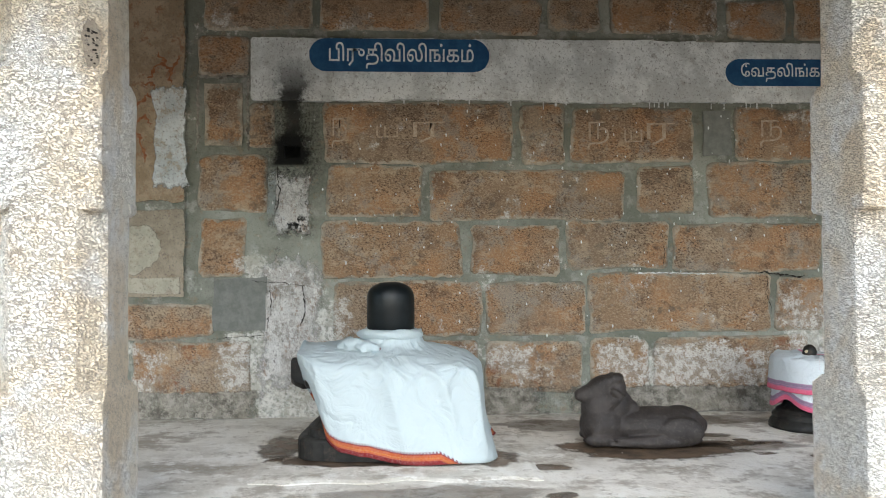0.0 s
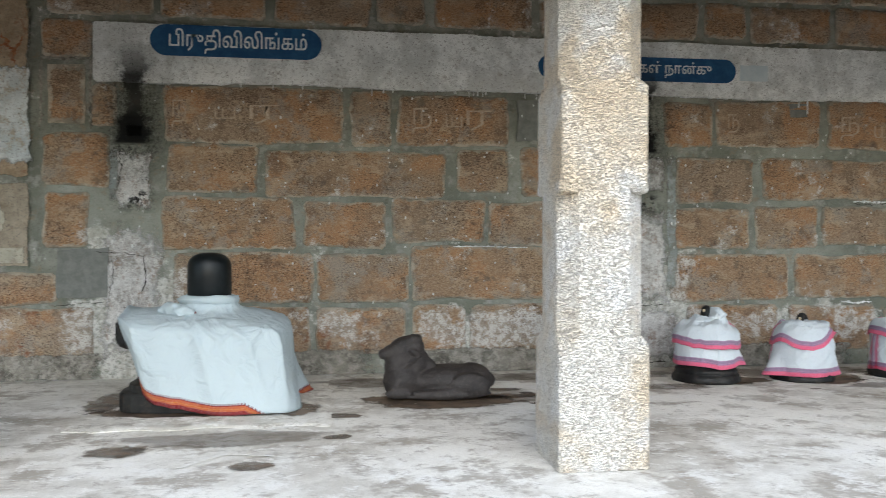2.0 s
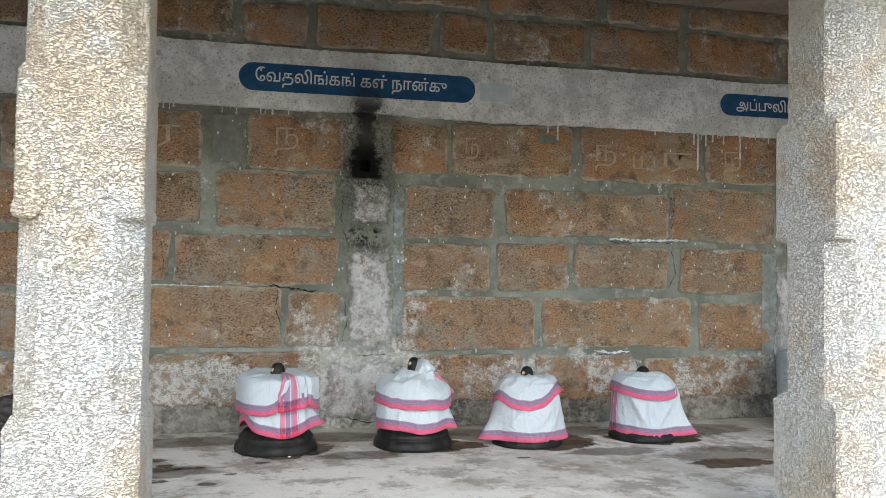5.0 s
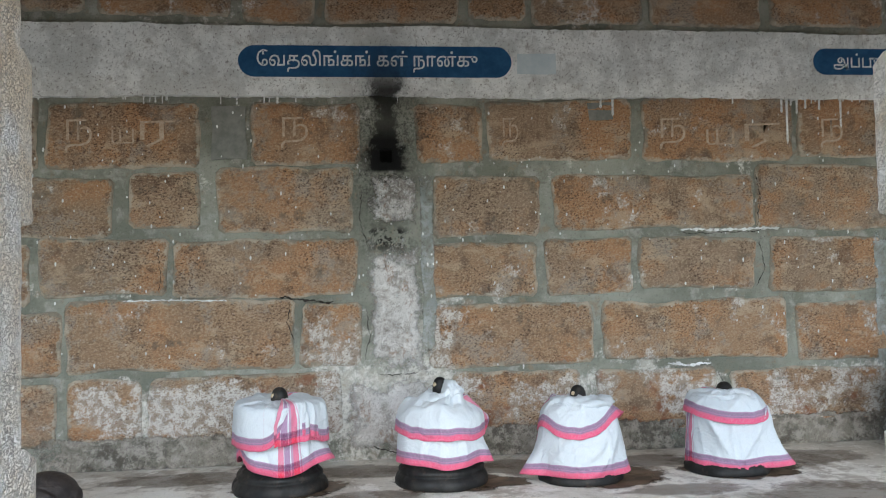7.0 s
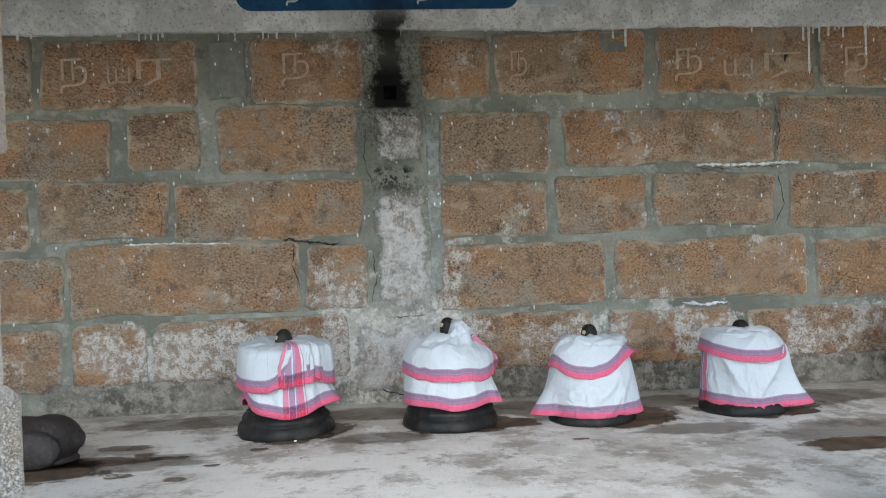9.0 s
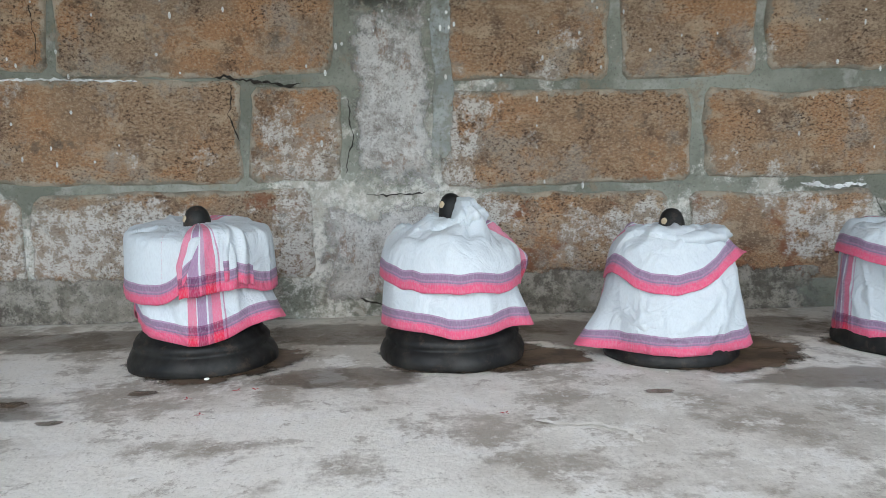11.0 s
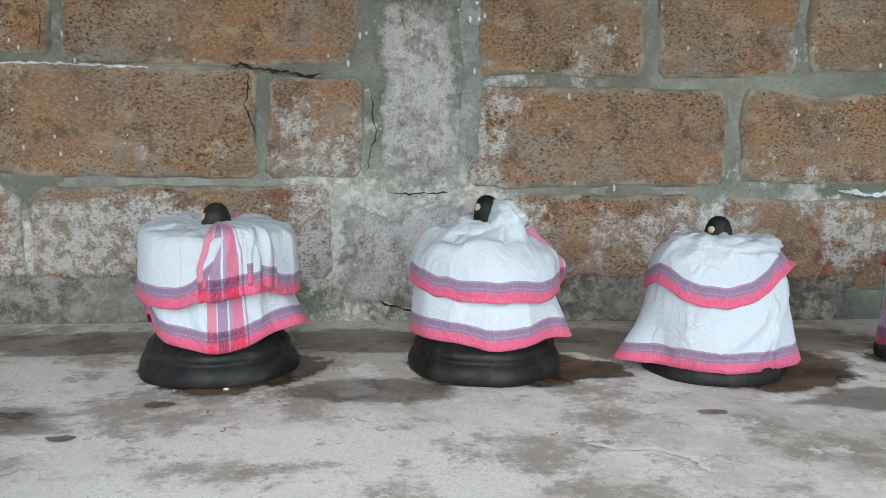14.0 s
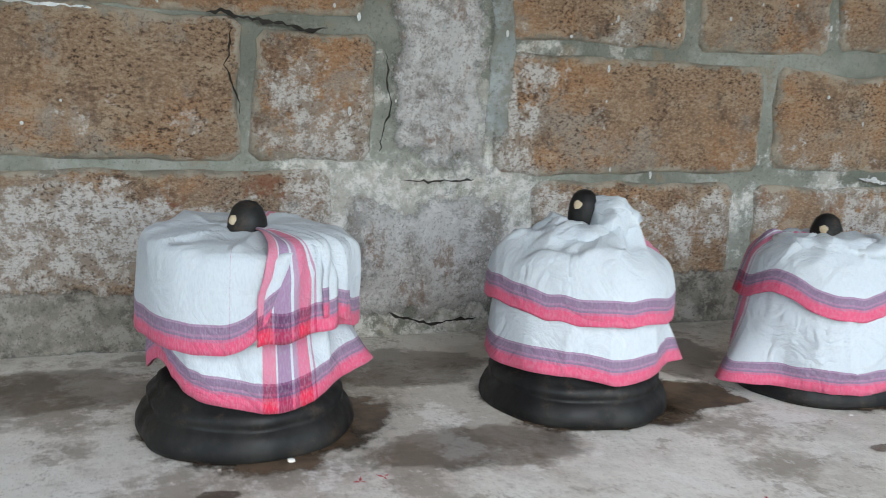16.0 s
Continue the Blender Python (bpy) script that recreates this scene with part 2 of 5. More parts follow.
def floor_material():
    m = Mat("worn_cement_floor", 0.78, 0.35)
    base = m.mix(m.span(m.noise(0.9, 8, 0.70), 0.40, 0.58), (0.55, 0.52, 0.46), (0.79, 0.77, 0.71))
    base = m.mix(m.span(m.noise(2.2, 9, 0.72), 0.49, 0.60, 0, 0.8), base, (0.31, 0.275, 0.225))
    base = m.mix(m.span(m.noise(4.2, 10, 0.76), 0.52, 0.60, 0, 0.85), base, (0.80, 0.785, 0.74))
    base = m.mix(m.span(m.noise(7.5, 10, 0.78), 0.55, 0.62, 0, 0.6), base, (0.30, 0.26, 0.21))
    base = m.mix(m.span(m.noise(17, 9, 0.8), 0.56, 0.63, 0, 0.6), base, (0.82, 0.80, 0.76))
    base = m.mix(m.span(m.noise(120, 5, 0.75), 0.54, 0.64, 0, 0.4), base, (0.30, 0.27, 0.23))
    m.put(m.b.inputs["Roughness"], m.span(m.noise(3, 5), 0.3, 0.7, 0.55, 0.9))
    m.bump(m.calc("ADD", m.noise(5, 9, 0.72), m.calc("MULTIPLY", m.noise(40, 6), 0.25)), 0.6, 0.014)
    return m.done(base)


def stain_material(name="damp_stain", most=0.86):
    """Damp, oily cement, also tinting painted floor shade: see-through at its ragged rim."""
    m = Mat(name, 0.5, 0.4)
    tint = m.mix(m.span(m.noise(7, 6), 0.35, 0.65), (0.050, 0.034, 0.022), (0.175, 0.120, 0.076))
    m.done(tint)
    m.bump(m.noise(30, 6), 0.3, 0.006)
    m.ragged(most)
    return m.m


def idol_material():
    m = Mat("oiled_black_stone", 0.55, 0.25)
    base = m.mix(m.span(m.noise(9, 6), 0.4, 0.7), (0.010, 0.010, 0.010), (0.026, 0.026, 0.024))
    base = m.mix(m.span(m.noise(13, 9, 0.8), 0.53, 0.64, 0, 0.5), base, (0.075, 0.052, 0.037))
    m.put(m.b.inputs["Roughness"], m.span(m.noise(12, 5), 0.3, 0.7, 0.38, 0.65))
    m.bump(m.noise(40, 5), 0.3, 0.004)
    return m.done(base)


def polished_material():
    m = Mat("polished_black_stone", 0.3, 0.3)
    m.put(m.b.inputs["Roughness"], m.span(m.noise(10, 6), 0.3, 0.7, 0.28, 0.5))
    m.bump(m.noise(60, 4), 0.1, 0.002)
    return m.done(m.mix(m.span(m.noise(8, 6), 0.4, 0.7), (0.004, 0.006, 0.007), (0.010, 0.014, 0.015)))


def bull_material():
    m = Mat("dark_carved_granite", 0.6, 0.45)
    base = m.mix(m.span(m.noise(8, 6), 0.35, 0.7), (0.020, 0.016, 0.014), (0.042, 0.035, 0.032))
    base = m.mix(m.span(m.noise(50, 5, 0.7), 0.54, 0.64, 0, 0.4), base, (0.09, 0.075, 0.066))
    m.bump(m.noise(28, 7, 0.7), 0.8, 0.012)
    return m.done(base)


PINK, PURPLE, WHITE = (0.66, 0.105, 0.20), (0.245, 0.165, 0.255), (0.60, 0.65, 0.685)


def towel_material():
    """Cotton towel: u, v are metres from the end border and from the hem."""
    m = Mat("striped_cotton", 0.95, 0.1)
    u, v = m.uv()[0], m.uv()[1]
    hem = m.ramp(m.calc("MULTIPLY", v, 6.2), (0.0, PINK), (0.19, (0.52, 0.14, 0.24)), (0.235, PURPLE), (0.27, (0.34, 0.19, 0.30)), (0.31, PURPLE), (0.42, (0.36, 0.24, 0.35)), (0.46, WHITE), const=True)
    end = m.ramp(m.calc("ADD", m.calc("MULTIPLY", u, 5.0), 0.5), (0.0, WHITE), (0.14, (0.62, 0.22, 0.31)), (0.31, WHITE), (0.33, (0.34, 0.22, 0.34)), (0.50, WHITE), (0.53, (0.42, 0.27, 0.38)), (0.60, (0.62, 0.18, 0.28)), (0.78, WHITE), (0.83, (0.50, 0.28, 0.38)), (0.86, WHITE), const=True)
    both = m.mix(1.0, hem, m.mix(1.0, end, (1.62, 1.5, 1.42), "MULTIPLY"), "MULTIPLY")
    thread = m.noise(260, 2, 0.5, stretch=(1, 1, 0.25))
    both = m.mix(m.span(thread, 0.4, 0.7, 0, 0.22), both, (0.42, 0.45, 0.49))
    both = m.mix(m.span(m.noise(7, 7, 0.7), 0.60, 0.78, 0, 0.25), both, (0.45, 0.42, 0.38))
    wr = m.node("ShaderNodeTexNoise")
    wr.inputs["Scale"].default_value, wr.inputs["Detail"].default_value, wr.inputs["Distortion"].default_value = 7.0, 5, 1.4
    m.put(wr.inputs["Vector"], m.pos)
    m.bump(m.calc("ADD", m.calc("ABSOLUTE", m.calc("SUBTRACT", wr.outputs["Fac"], 0.5)), m.calc("MULTIPLY", thread, 0.03)), 0.7, 0.03)
    m.b.inputs["Sheen Weight"].default_value = 0.1
    return m.done(both)


def veil_material(name, trim, dark):
    """Fine white cloth with a woven border along its hem; v is metres from the hem."""
    m = Mat(name, 0.9, 0.15)
    u, v = m.uv()[0], m.uv()[1]
    teeth = m.calc("GREATER_THAN", m.calc("FRACT", m.calc("MULTIPLY", u, 55.0)), 0.5)
    edge = m.ramp(m.calc("MULTIPLY", v, 5.0), (0.0, dark), (0.13, trim), (0.19, (trim[0] * 1.1, trim[1] * 1.6, trim[2])), (0.22, trim), (0.31, dark), (0.345, WHITE), const=True)
    tooth = m.calc("MULTIPLY", teeth, m.calc("MULTIPLY", m.calc("GREATER_THAN", v, 0.068), m.calc("LESS_THAN", v, 0.082)))
    base = m.mix(tooth, edge, (0.20, 0.05, 0.07))
    base = m.mix(m.span(m.noise(240, 2, stretch=(1, 1, 0.3)), 0.4, 0.7, 0, 0.15), base, (0.6, 0.64, 0.67))
    wr = m.node("ShaderNodeTexNoise")
    wr.inputs["Scale"].default_value, wr.inputs["Detail"].default_value, wr.inputs["Distortion"].default_value = 4.0, 5, 1.6
    m.put(wr.inputs["Vector"], m.pos)
    m.bump(m.calc("ABSOLUTE", m.calc("SUBTRACT", wr.outputs["Fac"], 0.5)), 0.8, 0.05)
    return m.done(m.mix(1.0, base, (0.75, 0.80, 0.79), "MULTIPLY"))


def plain(name, a, b, rough=0.8, scale=12.0, spec=0.3, sooty=0.0):
    m = Mat(name, rough, spec)
    m.bump(m.noise(scale * 2, 6), 0.3, 0.005)
    base = m.mix(m.span(m.noise(scale, 7, 0.7), 0.35, 0.7), a, b)
    if sooty:
        base = m.mix(m.calc("MULTIPLY", m.soot(), sooty), base, (0.005, 0.005, 0.005))
    return m.done(base)


STONE, MORTAR, GRANITE, FLOOR, STAIN = stone_material(), mortar_material(), granite_material(), floor_material(), stain_material()
FADED = stain_material("stain_and_shade", 0.42)
SPOT = stain_material("damp_spot", 0.62)
SKIRT = plaster_material("damp_cement_skirting", (0.12, 0.11, 0.09), (0.28, 0.26, 0.22), (0.44, 0.41, 0.36), 0.53, False, 0.8)
LIMEWASH = plaster_material("limewashed_band", (0.58, 0.595, 0.58), (0.80, 0.815, 0.80), (0.42, 0.41, 0.385), 0.62)
RENDER = crumbling_material()
OCHRE = plaster_material("ochre_plaster", (0.27, 0.205, 0.135), (0.38, 0.30, 0.21), (0.24, 0.12, 0.065), 0.60, False, True)
WHITEPAINT = plaster_material("flaking_white_paint", (0.46, 0.50, 0.51), (0.62, 0.655, 0.66), (0.36, 0.30, 0.23), 0.58, False, True)
CREAM = plaster_material("cream_filler", (0.27, 0.235, 0.18), (0.36, 0.31, 0.24), (0.22, 0.17, 0.12), 0.60, False, True)
RUST = plain("red_brown_underpaint", (0.22, 0.085, 0.04), (0.33, 0.16, 0.08), 0.95, 30)
CREAM2 = plaster_material("pale_filler", (0.38, 0.36, 0.29), (0.46, 0.43, 0.35), (0.30, 0.26, 0.20), 0.58, False, True)
BLUEWASH = plaster_material("bluish_limewash", (0.36, 0.40, 0.39), (0.55, 0.60, 0.59), (0.27, 0.27, 0.23), 0.52, True, 0.6)
CEMENT = plain("grey_cement", (0.15, 0.155, 0.14), (0.22, 0.225, 0.205), 0.95)
IDOL, BULL, POLISHED = idol_material(), bull_material(), polished_material()
TOWEL = towel_material()
VEIL = veil_material("white_cotton_orange_border", (0.50, 0.11, 0.035), (0.24, 0.022, 0.025))
VEIL2 = veil_material("white_cotton_maroon_border", (0.20, 0.025, 0.04), (0.14, 0.02, 0.03))
BLUE = plain("blue_enamel_paint", (0.012, 0.060, 0.15), (0.024, 0.10, 0.21), 0.7, 9, sooty=0.85)
LETTER = plain("white_lettering", (0.60, 0.64, 0.66), (0.82, 0.84, 0.84), 0.8, 26, sooty=0.85)
SCRATCH = plain("chalky_lettering", (0.52, 0.43, 0.33), (0.34, 0.24, 0.16), 0.95, 60)
CRACK = plain("crack_shadow", (0.02, 0.018, 0.015), (0.04, 0.035, 0.03), 1.0)
CHALK = plain("lime_streak", (0.86, 0.84, 0.79), (0.72, 0.69, 0.62), 0.95, 30)
PASTE = plain("sandal_paste", (0.62, 0.52, 0.36), (0.50, 0.40, 0.26), 0.9, 40)
PETAL = plain("red_petal", (0.35, 0.01, 0.03), (0.5, 0.03, 0.05), 0.6)
EARTH = plain("courtyard_earth", (0.34, 0.27, 0.19), (0.46, 0.38, 0.28), 0.95, 0.8)
SLAB = plaster_material("roof_slab_stone", (0.24, 0.20, 0.16), (0.32, 0.27, 0.21), (0.16, 0.13, 0.1), 0.66, False)


# ---------- mesh helpers ----------
def part(name, bm, material, parent=None, label="", smooth=False):
    me = bpy.data.meshes.new(name)
    bm.to_mesh(me)
    bm.free()
    me.materials.append(material)
    if smooth:
        me.polygons.foreach_set("use_smooth", [True] * len(me.polygons))
    ob = new(name, me)
    ob.parent = parent
    if label:
        ob["label"] = label
    return ob


def thing(name, x, y, z, label, category, group="", turn=0):
    e = new(name)
    e.matrix_basis = pose(x, y, z, 0, 0, turn)
    return tagged(e, label, category, group)


def box(bm, x0, x1, y0, y1, z0, z1):
    v = [bm.verts.new(p) for p in ((x0, y0, z0), (x1, y0, z0), (x1, y1, z0), (x0, y1, z0), (x0, y0, z1), (x1, y0, z1), (x1, y1, z1), (x0, y1, z1))]
    for f in ((0, 3, 2, 1), (4, 5, 6, 7), (0, 1, 5, 4), (1, 2, 6, 5), (2, 3, 7, 6), (3, 0, 4, 7)):
        bm.faces.new([v[i] for i in f])


def wob(x, y, z, s=1.0):
    return noise.noise(Vector((x * s, y * s, z * s)))


def loft(bm, rings, cap0=True, cap1=True, uvs=None, close=True):
    """Skin rings of equal length; uvs: the same shape of (u, v)."""
    grid = [[bm.verts.new(p) for p in r] for r in rings]
    lay = bm.loops.layers.uv.new("UVMap") if uvs else None
    n = len(grid[0])
    for i in range(len(grid) - 1):
        for j in range(n if close else n - 1):
            k = (j + 1) % n
            f = bm.faces.new((grid[i][j], grid[i][k], grid[i + 1][k], grid[i + 1][j]))
            if lay:
                q = (uvs[i][j], uvs[i][j + 1], uvs[i + 1][j + 1], uvs[i + 1][j])
                for l, w in zip(f.loops, q):
                    l[lay].uv = w
    if cap0:
        bm.faces.new(grid[0][::-1])
    if cap1:
        bm.faces.new(grid[-1])
    bmesh.ops.recalc_face_normals(bm, faces=bm.faces)
    return grid


def flat_patch(name, pts, axis, level, thick, material, parent=None, label="", inset=0.35, soft=0.35):
    """An irregular flat patch from an outline (a, b): on a wall (axis y, facing -y) or on the floor (axis z)."""
    bm = bmesh.new()
    ca, cb = sum(p[0] for p in pts) / len(pts), sum(p[1] for p in pts) / len(pts)

    def at(a, b, d):
        return (a, level - d, b) if axis == "y" else (a, b, level + d)
    o = [bm.verts.new(at(a, b, -0.004)) for a, b in pts]
    p = [bm.verts.new(at(a, b, thick)) for a, b in pts]
    q = [bm.verts.new(at(a + (ca - a) * inset, b + (cb - b) * inset, thick)) for a, b in pts]
    c = bm.verts.new(at(ca, cb, thick))
    n = len(pts)
    for i in range(n):
        k = (i + 1) % n
        bm.faces.new((o[i], o[k], p[k], p[i]))
        bm.faces.new((p[i], p[k], q[k], q[i]))
        bm.faces.new((q[i], q[k], c))
    bmesh.ops.recalc_face_normals(bm, faces=bm.faces)
    me_rim = [1.0] * (2 * n) + [soft] * n + [0.0]
    ob = part(name, bm, material, parent, label)
    ob.data.attributes.new("rim", "FLOAT", "POINT").data.foreach_set("value", me_rim)
    return ob


def blob(cx, cy, rx, ry, seed, n=36, rough=0.22, turn=0.0):
    out = []
    for i in range(n):
        a = 2 * math.pi * i / n
        k = 1 + rough * (wob(math.cos(a) * 1.3 + seed, math.sin(a) * 1.3, seed * 3.7) + 0.6 * wob(math.cos(a) * 3.5, math.sin(a) * 3.5 + seed, seed))
        x, y = rx * k * math.cos(a), ry * k * math.sin(a)
        out.append((cx + x * math.cos(turn) - y * math.sin(turn), cy + x * math.sin(turn) + y * math.cos(turn)))
    return out


def ribbon(name, points, width, axis, level, thick, material, parent=None, label="", jag=0.01, seed=0):
    """A thin crooked line of varying width along a few points."""
    pts = [Vector((*p, 0)) for p in points]
    fine = []
    for a, b in zip(pts, pts[1:]):
        n = max(2, int((b - a).length / 0.015))
        fine += [a.lerp(b, i / n) for i in range(n)]
    fine.append(pts[-1])
    bm = bmesh.new()
    rows = []
    for i, p in enumerate(fine):
        d = (fine[min(i + 1, len(fine) - 1)] - fine[max(i - 1, 0)]).normalized()
        s = Vector((-d.y, d.x, 0))
        w = width * (0.25 + 0.75 * abs(math.sin(i * 0.9 + seed) * math.sin(i * 0.37 + seed * 2))) * min(1, 0.3 + 0.35 * min(i, len(fine) - 1 - i))
        p = p + s * jag * (wob(p.x + seed, p.y, seed, 14) + 0.8 * wob(p.x, p.y + seed, seed, 47) + 0.5 * (random.random() - 0.5))
        quad = []
        for q in (p - s * w / 2, p + s * w / 2):
            quad.append(bm.verts.new((q.x, level - thick, q.y) if axis == "y" else (q.x, q.y, level + thick)))
        rows.append(quad)
    for a, b in zip(rows, rows[1:]):
        bm.faces.new((a[0], b[0], b[1], a[1]))
    return part(name, bm, material, parent, label)


# ---------- structure: ground, platform, roof, wall ----------
def build_ground():
    bm = bmesh.new()
    box(bm, -400, 400, -400, 400, -0.75, -0.45)
    tagged(part("ground", bm, EARTH), "bare swept earth of the open courtyard", "ground", kind="structure")


def build_floor():
    bm = bmesh.new()
    nx, ny = 250, 60
    grid = [[None] * (ny + 1) for _ in range(nx + 1)]
    for i in range(nx + 1):
        for j in range(ny + 1):
            x, y = -8 + 23 * i / nx, 2.7 + 4.25 * j / ny
            z = 0.004 * wob(x, y, 0, 1.1) + 0.003 * wob(x, y, 3, 5) - 0.002
            grid[i][j] = bm.verts.new((x, y, z))
    for i in range(nx):
        for j in range(ny):
            bm.faces.new((grid[i][j], grid[i + 1][j], grid[i + 1][j + 1], grid[i][j + 1]))
    box(bm, -8, 15, 2.7, 7.2, -0.5, -0.02)
    tagged(part("floor", bm, FLOOR, smooth=True), "worn grey cement floor of the raised colonnade", "floor", kind="structure")


def build_roof():
    bm = bmesh.new()
    for i in range(23):
        box(bm, -8 + i + 0.006, -7 + i - 0.006, 2.5, 7.2, CEIL, CEIL + 0.2)
    tagged(part("ceiling", bm, SLAB), "dark stone roof slabs laid side by side", "ceiling", kind="structure")
    bm = bmesh.new()
    box(bm, -8, 15, 3.42, 3.84, BEAM, CEIL - 0.002)
    tagged(part("beam", bm, GRANITE), "long dressed granite beam over the pillars", "beam", kind="structure")
    # eave is out of view, added to block sky light from the upper wall
    bm = bmesh.new()
    v = [bm.verts.new(p) for p in ((-8, 2.75, EAVE), (15, 2.75, EAVE), (15, 3.41, CEIL - 0.1), (-8, 3.41, CEIL - 0.1), (-8, 2.75, EAVE + 0.12), (15, 2.75, EAVE + 0.12), (15, 3.41, CEIL - 0.01), (-8, 3.41, CEIL - 0.01))]
    for f in ((0, 3, 2, 1), (4, 5, 6, 7), (0, 1, 5, 4), (1, 2, 6, 5), (2, 3, 7, 6), (3, 0, 4, 7)):
        bm.faces.new([v[i] for i in f])
    tagged(part("eave", bm, GRANITE), "unseen sloping eave added to shade the upper wall", "eave", kind="structure")
    # added walls out of view, closing both ends against light from the sides
    for nm, x in (("wall_west", -8.2), ("wall_east", 15.0)):
        bm = bmesh.new()
        box(bm, x, x + 0.2, 3.0, 7.2, -0.45, CEIL + 0.2)
        tagged(part(nm, bm, MORTAR), "unseen plain wall added to close off side light", "wall", kind="structure")


# BEAM and EAVE are set low so that the top of the wall darkens
CEIL, BEAM, EAVE = 3.75, 2.78, 2.74
build_ground()
build_floor()
build_roof()


def build_wall():
    """Cement-pointed backing with three lamp niches; the blocks sit on it."""
    holes = [(c - w, c + w, 2.10, 2.20) for c, w in zip(CENTRES, (0.065, 0.045, 0.055))]
    xs = sorted(set([round(-8 + 0.12 * i, 3) for i in range(int(23 / 0.12) + 1)] + [h for a in holes for h in a[:2]]))
    zs = sorted(set([round(-0.02 + 0.09 * i, 3) for i in range(43)] + [2.10, 2.20]))
    bm = bmesh.new()
    g = {}
    for x in xs:
        for z in zs:
            g[x, z] = bm.verts.new((x, WALL + 0.010 + 0.006 * wob(x, z, 1, 2.2) + 0.004 * wob(x, z, 5, 7), z))
    for a, b in zip(xs, xs[1:]):
        for c, d in zip(zs, zs[1:]):
            if not any(h[0] - 1e-3 < (a + b) / 2 < h[1] and h[2] < (c + d) / 2 < h[3] for h in holes):
                bm.faces.new((g[a, c], g[b, c], g[b, d], g[a, d]))
    for x0, x1, z0, z1 in holes:
        f, k = WALL + 0.012, WALL + 0.16
        o = [bm.verts.new(p) for p in ((x0, f, z0), (x1, f, z0), (x1, f, z1), (x0, f, z1), (x0, k, z0), (x1, k, z0), (x1, k, z1), (x0, k, z1))]
        for q in ((0, 1, 5, 4), (1, 2, 6, 5), (2, 3, 7, 6), (3, 0, 4, 7), (4, 5, 6, 7)):
            bm.faces.new([o[i] for i in q])
    box(bm, -8, 15, WALL + 0.2, WALL + 0.5, -0.45, 3.95)
    return tagged(part("wall_north", bm, MORTAR, smooth=True), "old wall of brown laterite blocks in grey cement mortar", "wall", kind="structure")


wall = build_wall()


def block(x0, x1, z0, z1, seed, proud=0.012):
    """One roughly squared block with worn corners, its rim sunk in the mortar."""
    w, h = x1 - x0, z1 - z0
    c = min(0.03, w * 0.2)
    nx, nz = max(3, int(w / 0.07)), max(3, int(h / 0.07))
    out = [*[(x0 + c + (w - 2 * c) * i / nx, z0) for i in range(nx + 1)], *[(x1, z0 + c + (h - 2 * c) * i / nz) for i in range(nz + 1)],
           *[(x1 - c - (w - 2 * c) * i / nx, z1) for i in range(nx + 1)], *[(x0, z1 - c - (h - 2 * c) * i / nz) for i in range(nz + 1)]]
    out = [(a + 0.026 * wob(a, b, seed, 2.2) + 0.016 * wob(a, b, seed, 7) + 0.010 * wob(a, b, seed, 19), b + 0.030 * wob(b, a, seed + 9, 1.8) + 0.014 * wob(a, b, seed + 4, 7) + 0.009 * wob(a, b, seed + 2, 19)) for a, b in out]
    cx, cz = (x0 + x1) / 2, (z0 + z1) / 2
    lean = 0.010 * wob(seed, 1.3, 0.7)
    bm = bmesh.new()

    def ring(d, y):
        return [bm.verts.new((a - max(-d, min(d, a - cx)), y + lean * (b - cz) / h + 0.003 * wob(a, b, seed, 9), b - max(-d, min(d, b - cz)))) for a, b in out]
    rings = [ring(0, WALL + 0.022), ring(0.004, WALL + 0.004), ring(0.016, WALL - proud * 0.75), ring(0.075, WALL - proud)]
    n = len(out)
    for p, q in zip(rings, rings[1:]):
        for i in range(n):
            k = (i + 1) % n
            bm.faces.new((p[i], p[k], q[k], q[i]))
    bm.faces.new(rings[-1])
    ob = part("stone_block", bm, STONE, wall, smooth=True)
    ob.data.attributes.new("rim", "FLOAT", "POINT").data.foreach_set("value", [1.0] * n + [0.9] * n + [0.7] * n + [0.0] * n)
    return ob


